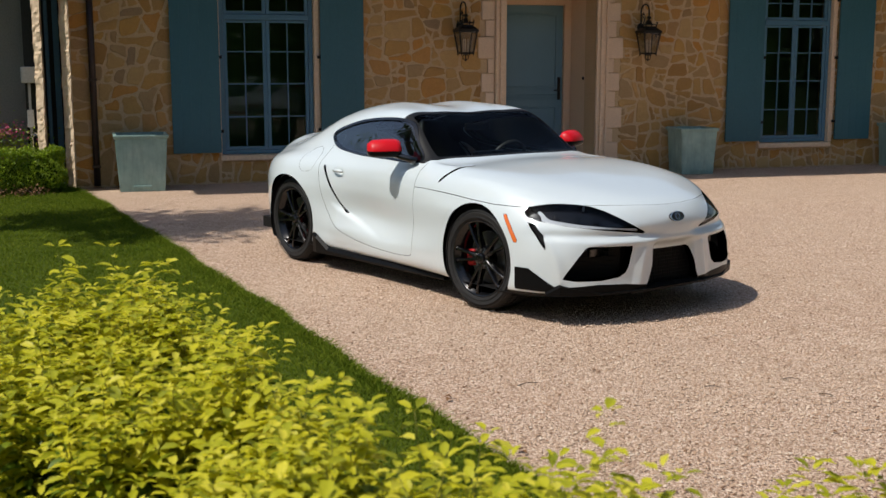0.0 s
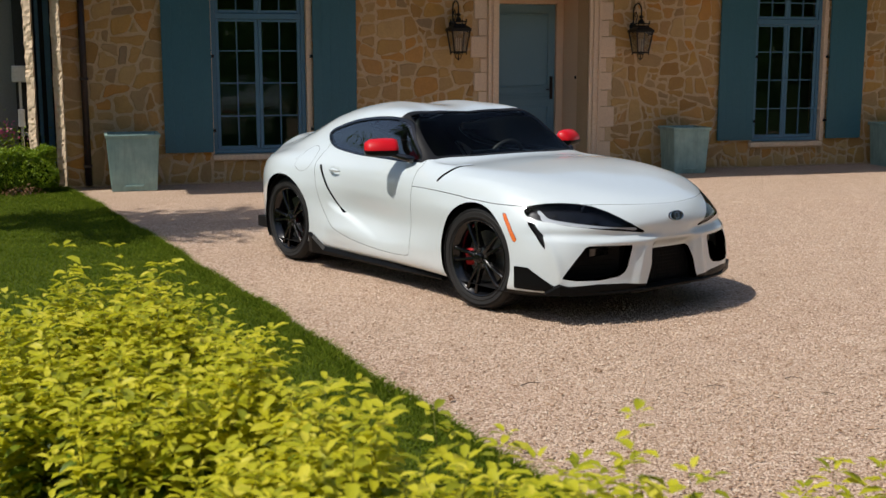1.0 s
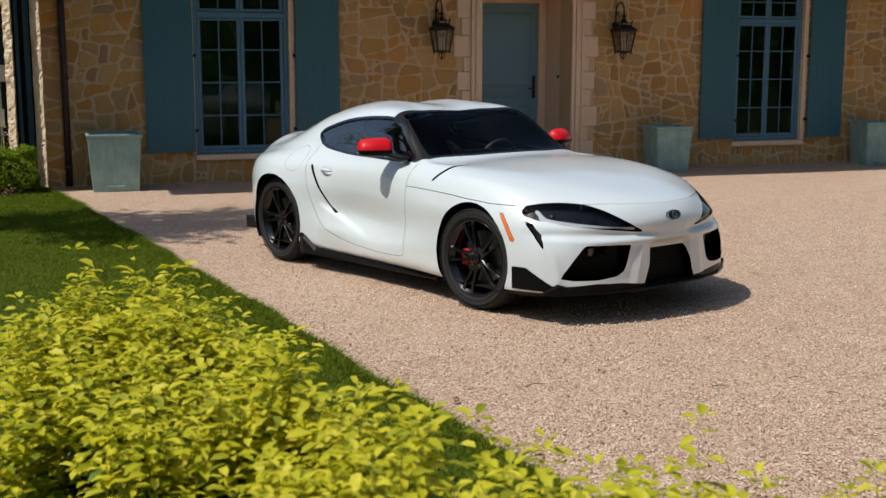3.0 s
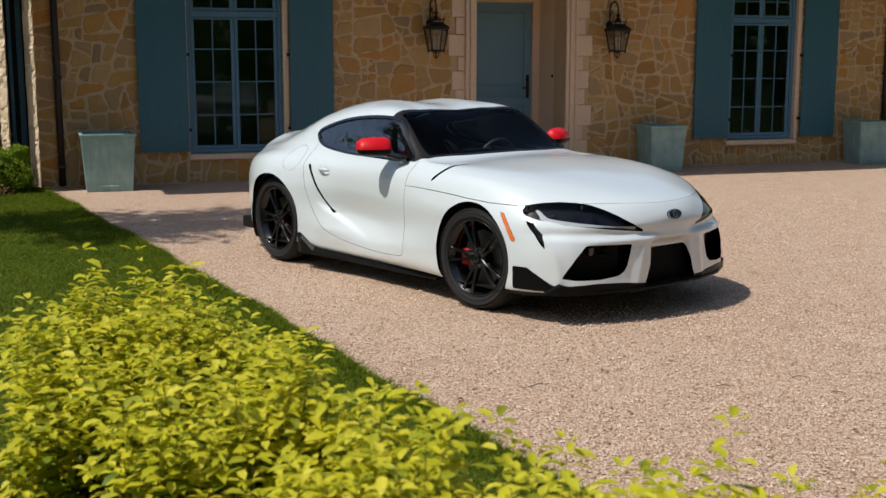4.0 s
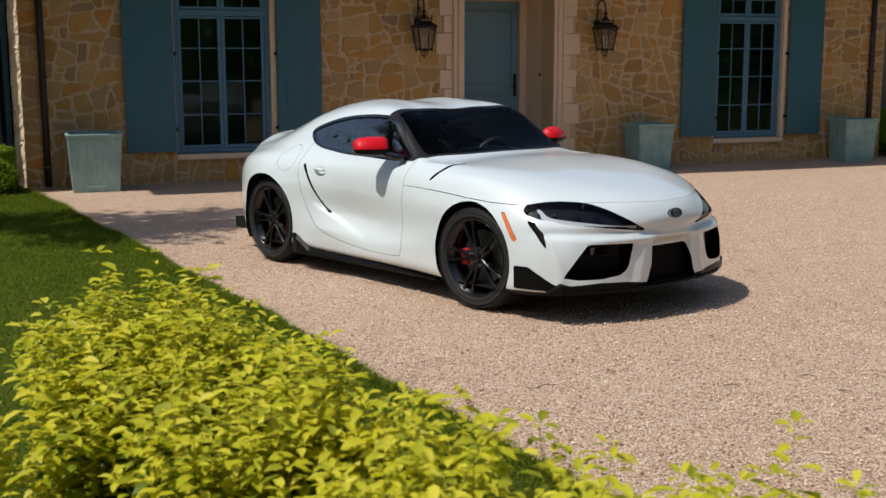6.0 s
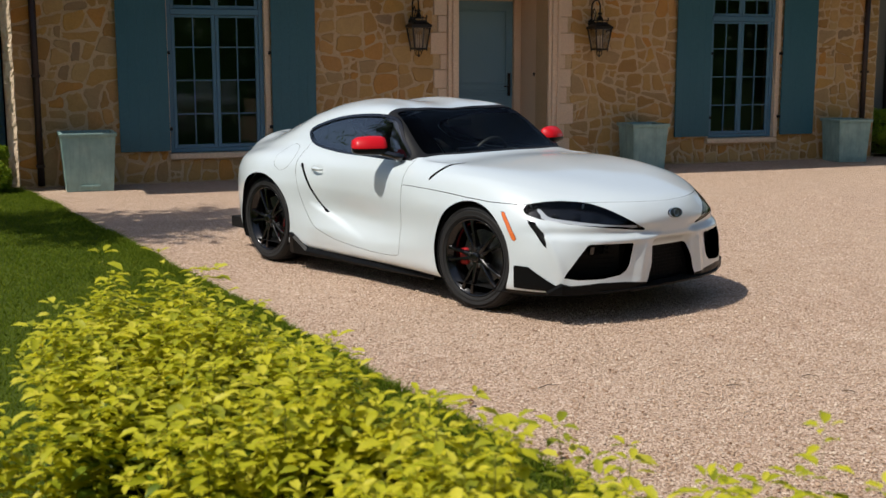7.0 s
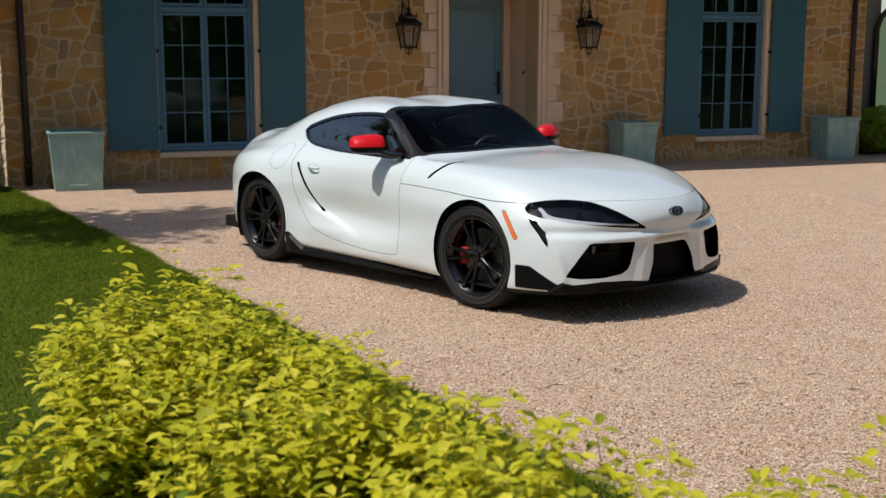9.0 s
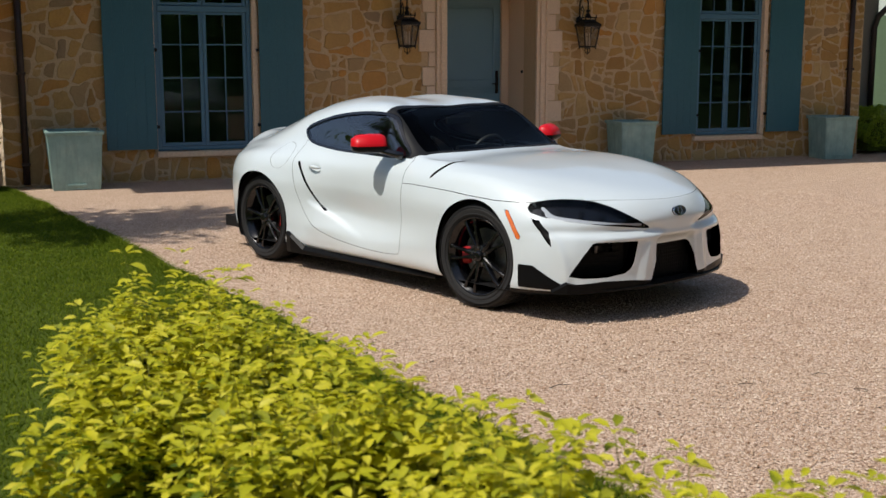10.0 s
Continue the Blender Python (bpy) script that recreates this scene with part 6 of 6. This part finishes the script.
    # mirrors
    for k in (-1, 1):
        base = pose(-0.985, k * 0.895, 0.972, 0, 0, k * 24)
        bm = bmesh.new()
        lathe(bm, [(0.0, -0.122), (0.044, -0.117), (0.061, -0.085), (0.067, 0.0), (0.066, 0.08), (0.058, 0.110), (0.0, 0.119)], 28, "Y", base @ Matrix.Diagonal((1.35, 1, 1.25, 1)))
        for v in bm.verts:
            p = base.inverted() @ v.co
            if p.z < 0:
                p.z *= 0.55
            if p.x < -0.03:
                p.x = -0.03 + (p.x + 0.03) * 0.25
            p.z -= 0.12 * max(0, p.x)
            v.co = base @ p
        low = bm.copy()
        for b, sgn in ((bm, 1), (low, -1)):
            cut = base @ Vector((0, 0, 0.002))
            bmesh.ops.bisect_plane(b, geom=b.verts[:] + b.edges[:] + b.faces[:], plane_co=cut, plane_no=(0, 0, 1), clear_inner=sgn > 0, clear_outer=sgn < 0)
        mir = part("door_mirror", low, TRIM_BLACK, car, "gloss black mirror foot and lower shell", smooth=True)
        part("mirror_cap", bm, RED_PAINT, mir, "bright red mirror cap", smooth=True)
        bm = bmesh.new()
        tube(bm, [(-0.79, k * 0.755, 0.905), (-0.83, k * 0.79, 0.920), (-0.90, k * 0.84, 0.940), (-0.955, k * 0.88, 0.955)], [0.028, 0.024, 0.020, 0.022], 10)
        part("mirror_arm", bm, BLACK_GLOSS, mir, smooth=True)
        bm = bmesh.new()
        lathe(bm, [(0.0, 0.0), (0.095, 0.0), (0.095, 0.004), (0.0, 0.004)], 24, "Z", base @ pose(-0.047, 0, 0.018, 0, -90, 0) @ Matrix.Diagonal((0.5, 1, 1, 1)))
        part("mirror_glass", bm, CHROME, mir, "mirror glass")
    # cabin: lining, dashboard, wheel, seats
    lining = (S.A[:, 1] > 5.2) & (S.A[:, 0] > 2.6) & (S.A[:, 0] < 8.3)
    F = S.F[lining[S.F].all(1)]
    inner = S.only(F).moved(-0.03)
    part("cabin_lining", inner.both().mesh("cabin_lining", CABIN), None, car, "black cabin lining")
    for q in (panel, panel.mirrored()):
        keep = q.V[:, 2] > 0.6
        part("door_lining", q.only(q.F[keep[q.F].all(1)]).moved(-0.03).mesh("door_lining", CABIN), None, car, "black door lining")
    bm = boxes((-0.98, -0.56, -0.68, 0.68, 0.62, 0.86), bevel=0.05)
    box(bm, -1.0, -0.80, 0.12, 0.62, 0.80, 0.905, bevel=0.04)
    part("dashboard", bm, CABIN, car, "black dashboard")
    part("screen", boxes((-0.93, -0.90, -0.14, 0.14, 0.865, 0.94), bevel=0.006), BLACK_GLOSS, car, "small black display")
    bm = bmesh.new()
    m = pose(-1.12, 0.36, 0.82, 0, -68, 0)
    ring = [m @ Vector((0.175 * math.cos(a), 0.175 * math.sin(a), 0)) for a in np.linspace(0, 2 * math.pi, 33)]
    tube(bm, ring, 0.015, 8, False)
    for a in (math.pi / 2, math.pi * 1.5, math.pi):
        tube(bm, [m @ Vector((0, 0, -0.01)), m @ Vector((0.17 * math.cos(a), 0.17 * math.sin(a), 0))], 0.014, 6)
    lathe(bm, [(0.0, 0.012), (0.055, 0.008), (0.06, -0.03), (0.0, -0.03)], 16, "Z", m)
    part("steering_wheel", bm, SEAT_GREY, car, "black steering wheel", smooth=True)
    for k in (-1, 1):
        bm = boxes((-2.0, -1.45, k * 0.36 - 0.26, k * 0.36 + 0.26, 0.30, 0.46), bevel=0.06)
        seat = part("seat", bm, SEAT_GREY, car, "black leather sports seat")
        bm = bmesh.new()
        rings = []
        for x, z, w, th in ((-1.88, 0.42, 0.25, 0.12), (-1.96, 0.60, 0.27, 0.13), (-2.04, 0.80, 0.26, 0.12), (-2.09, 0.93, 0.20, 0.10), (-2.12, 1.00, 0.14, 0.09), (-2.14, 1.08, 0.13, 0.08), (-2.15, 1.11, 0.09, 0.05)):
            rings.append([bm.verts.new((x + dx * th, k * 0.36 + dy * w, z)) for dx, dy in ((0.5, -0.6), (0.9, -0.95), (0.1, -1), (-0.5, -0.7), (-0.5, 0.7), (0.1, 1), (0.9, 0.95), (0.5, 0.6))])
        for p, q in zip(rings, rings[1:]):
            for j in range(8):
                bm.faces.new((p[j], p[(j + 1) % 8], q[(j + 1) % 8], q[j]))
        bm.faces.new(rings[-1])
        bmesh.ops.recalc_face_normals(bm, faces=bm.faces)
        part("seat_back", bm, SEAT_GREY, seat, "black seat back with headrest", smooth=True)
    part("rear_view_mirror", boxes((-1.06, -1.04, -0.12, 0.12, 1.085, 1.14), bevel=0.008), BLACK_PLASTIC, car)
    part("bulkhead", boxes((-2.35, -2.30, -0.62, 0.62, 0.3, 0.92)), CABIN, car)
    # wheels and callipers
    wheel_parts()
    for x, yy, st in ((0.040, 0.735, STEER), (-2.360, 0.735, 0.0)):
        for k in (-1, 1):
            wheel(car, x, k * yy, st, k)
            bm = boxes((-0.055, 0.055, -0.06, 0.02, 0.125, 0.195), bevel=0.012)
            c = part("brake_caliper", bm, CALIPER_RED, car, "red brake calliper")
            c.matrix_basis = pose(x, k * yy, TYRE_R, 0, 0, st + (0 if k < 0 else 180)) @ pose(0, 0, 0, 0, (-96 if k < 0 else 96) if x > -1 else (95 if k < 0 else -95), 0)
    return car


CAR_AT, CAR_TURN, STEER = (3.044, -8.125), -69.44, 4.0
sports_coupe()
pebbles()
wall_stones(wall_front)
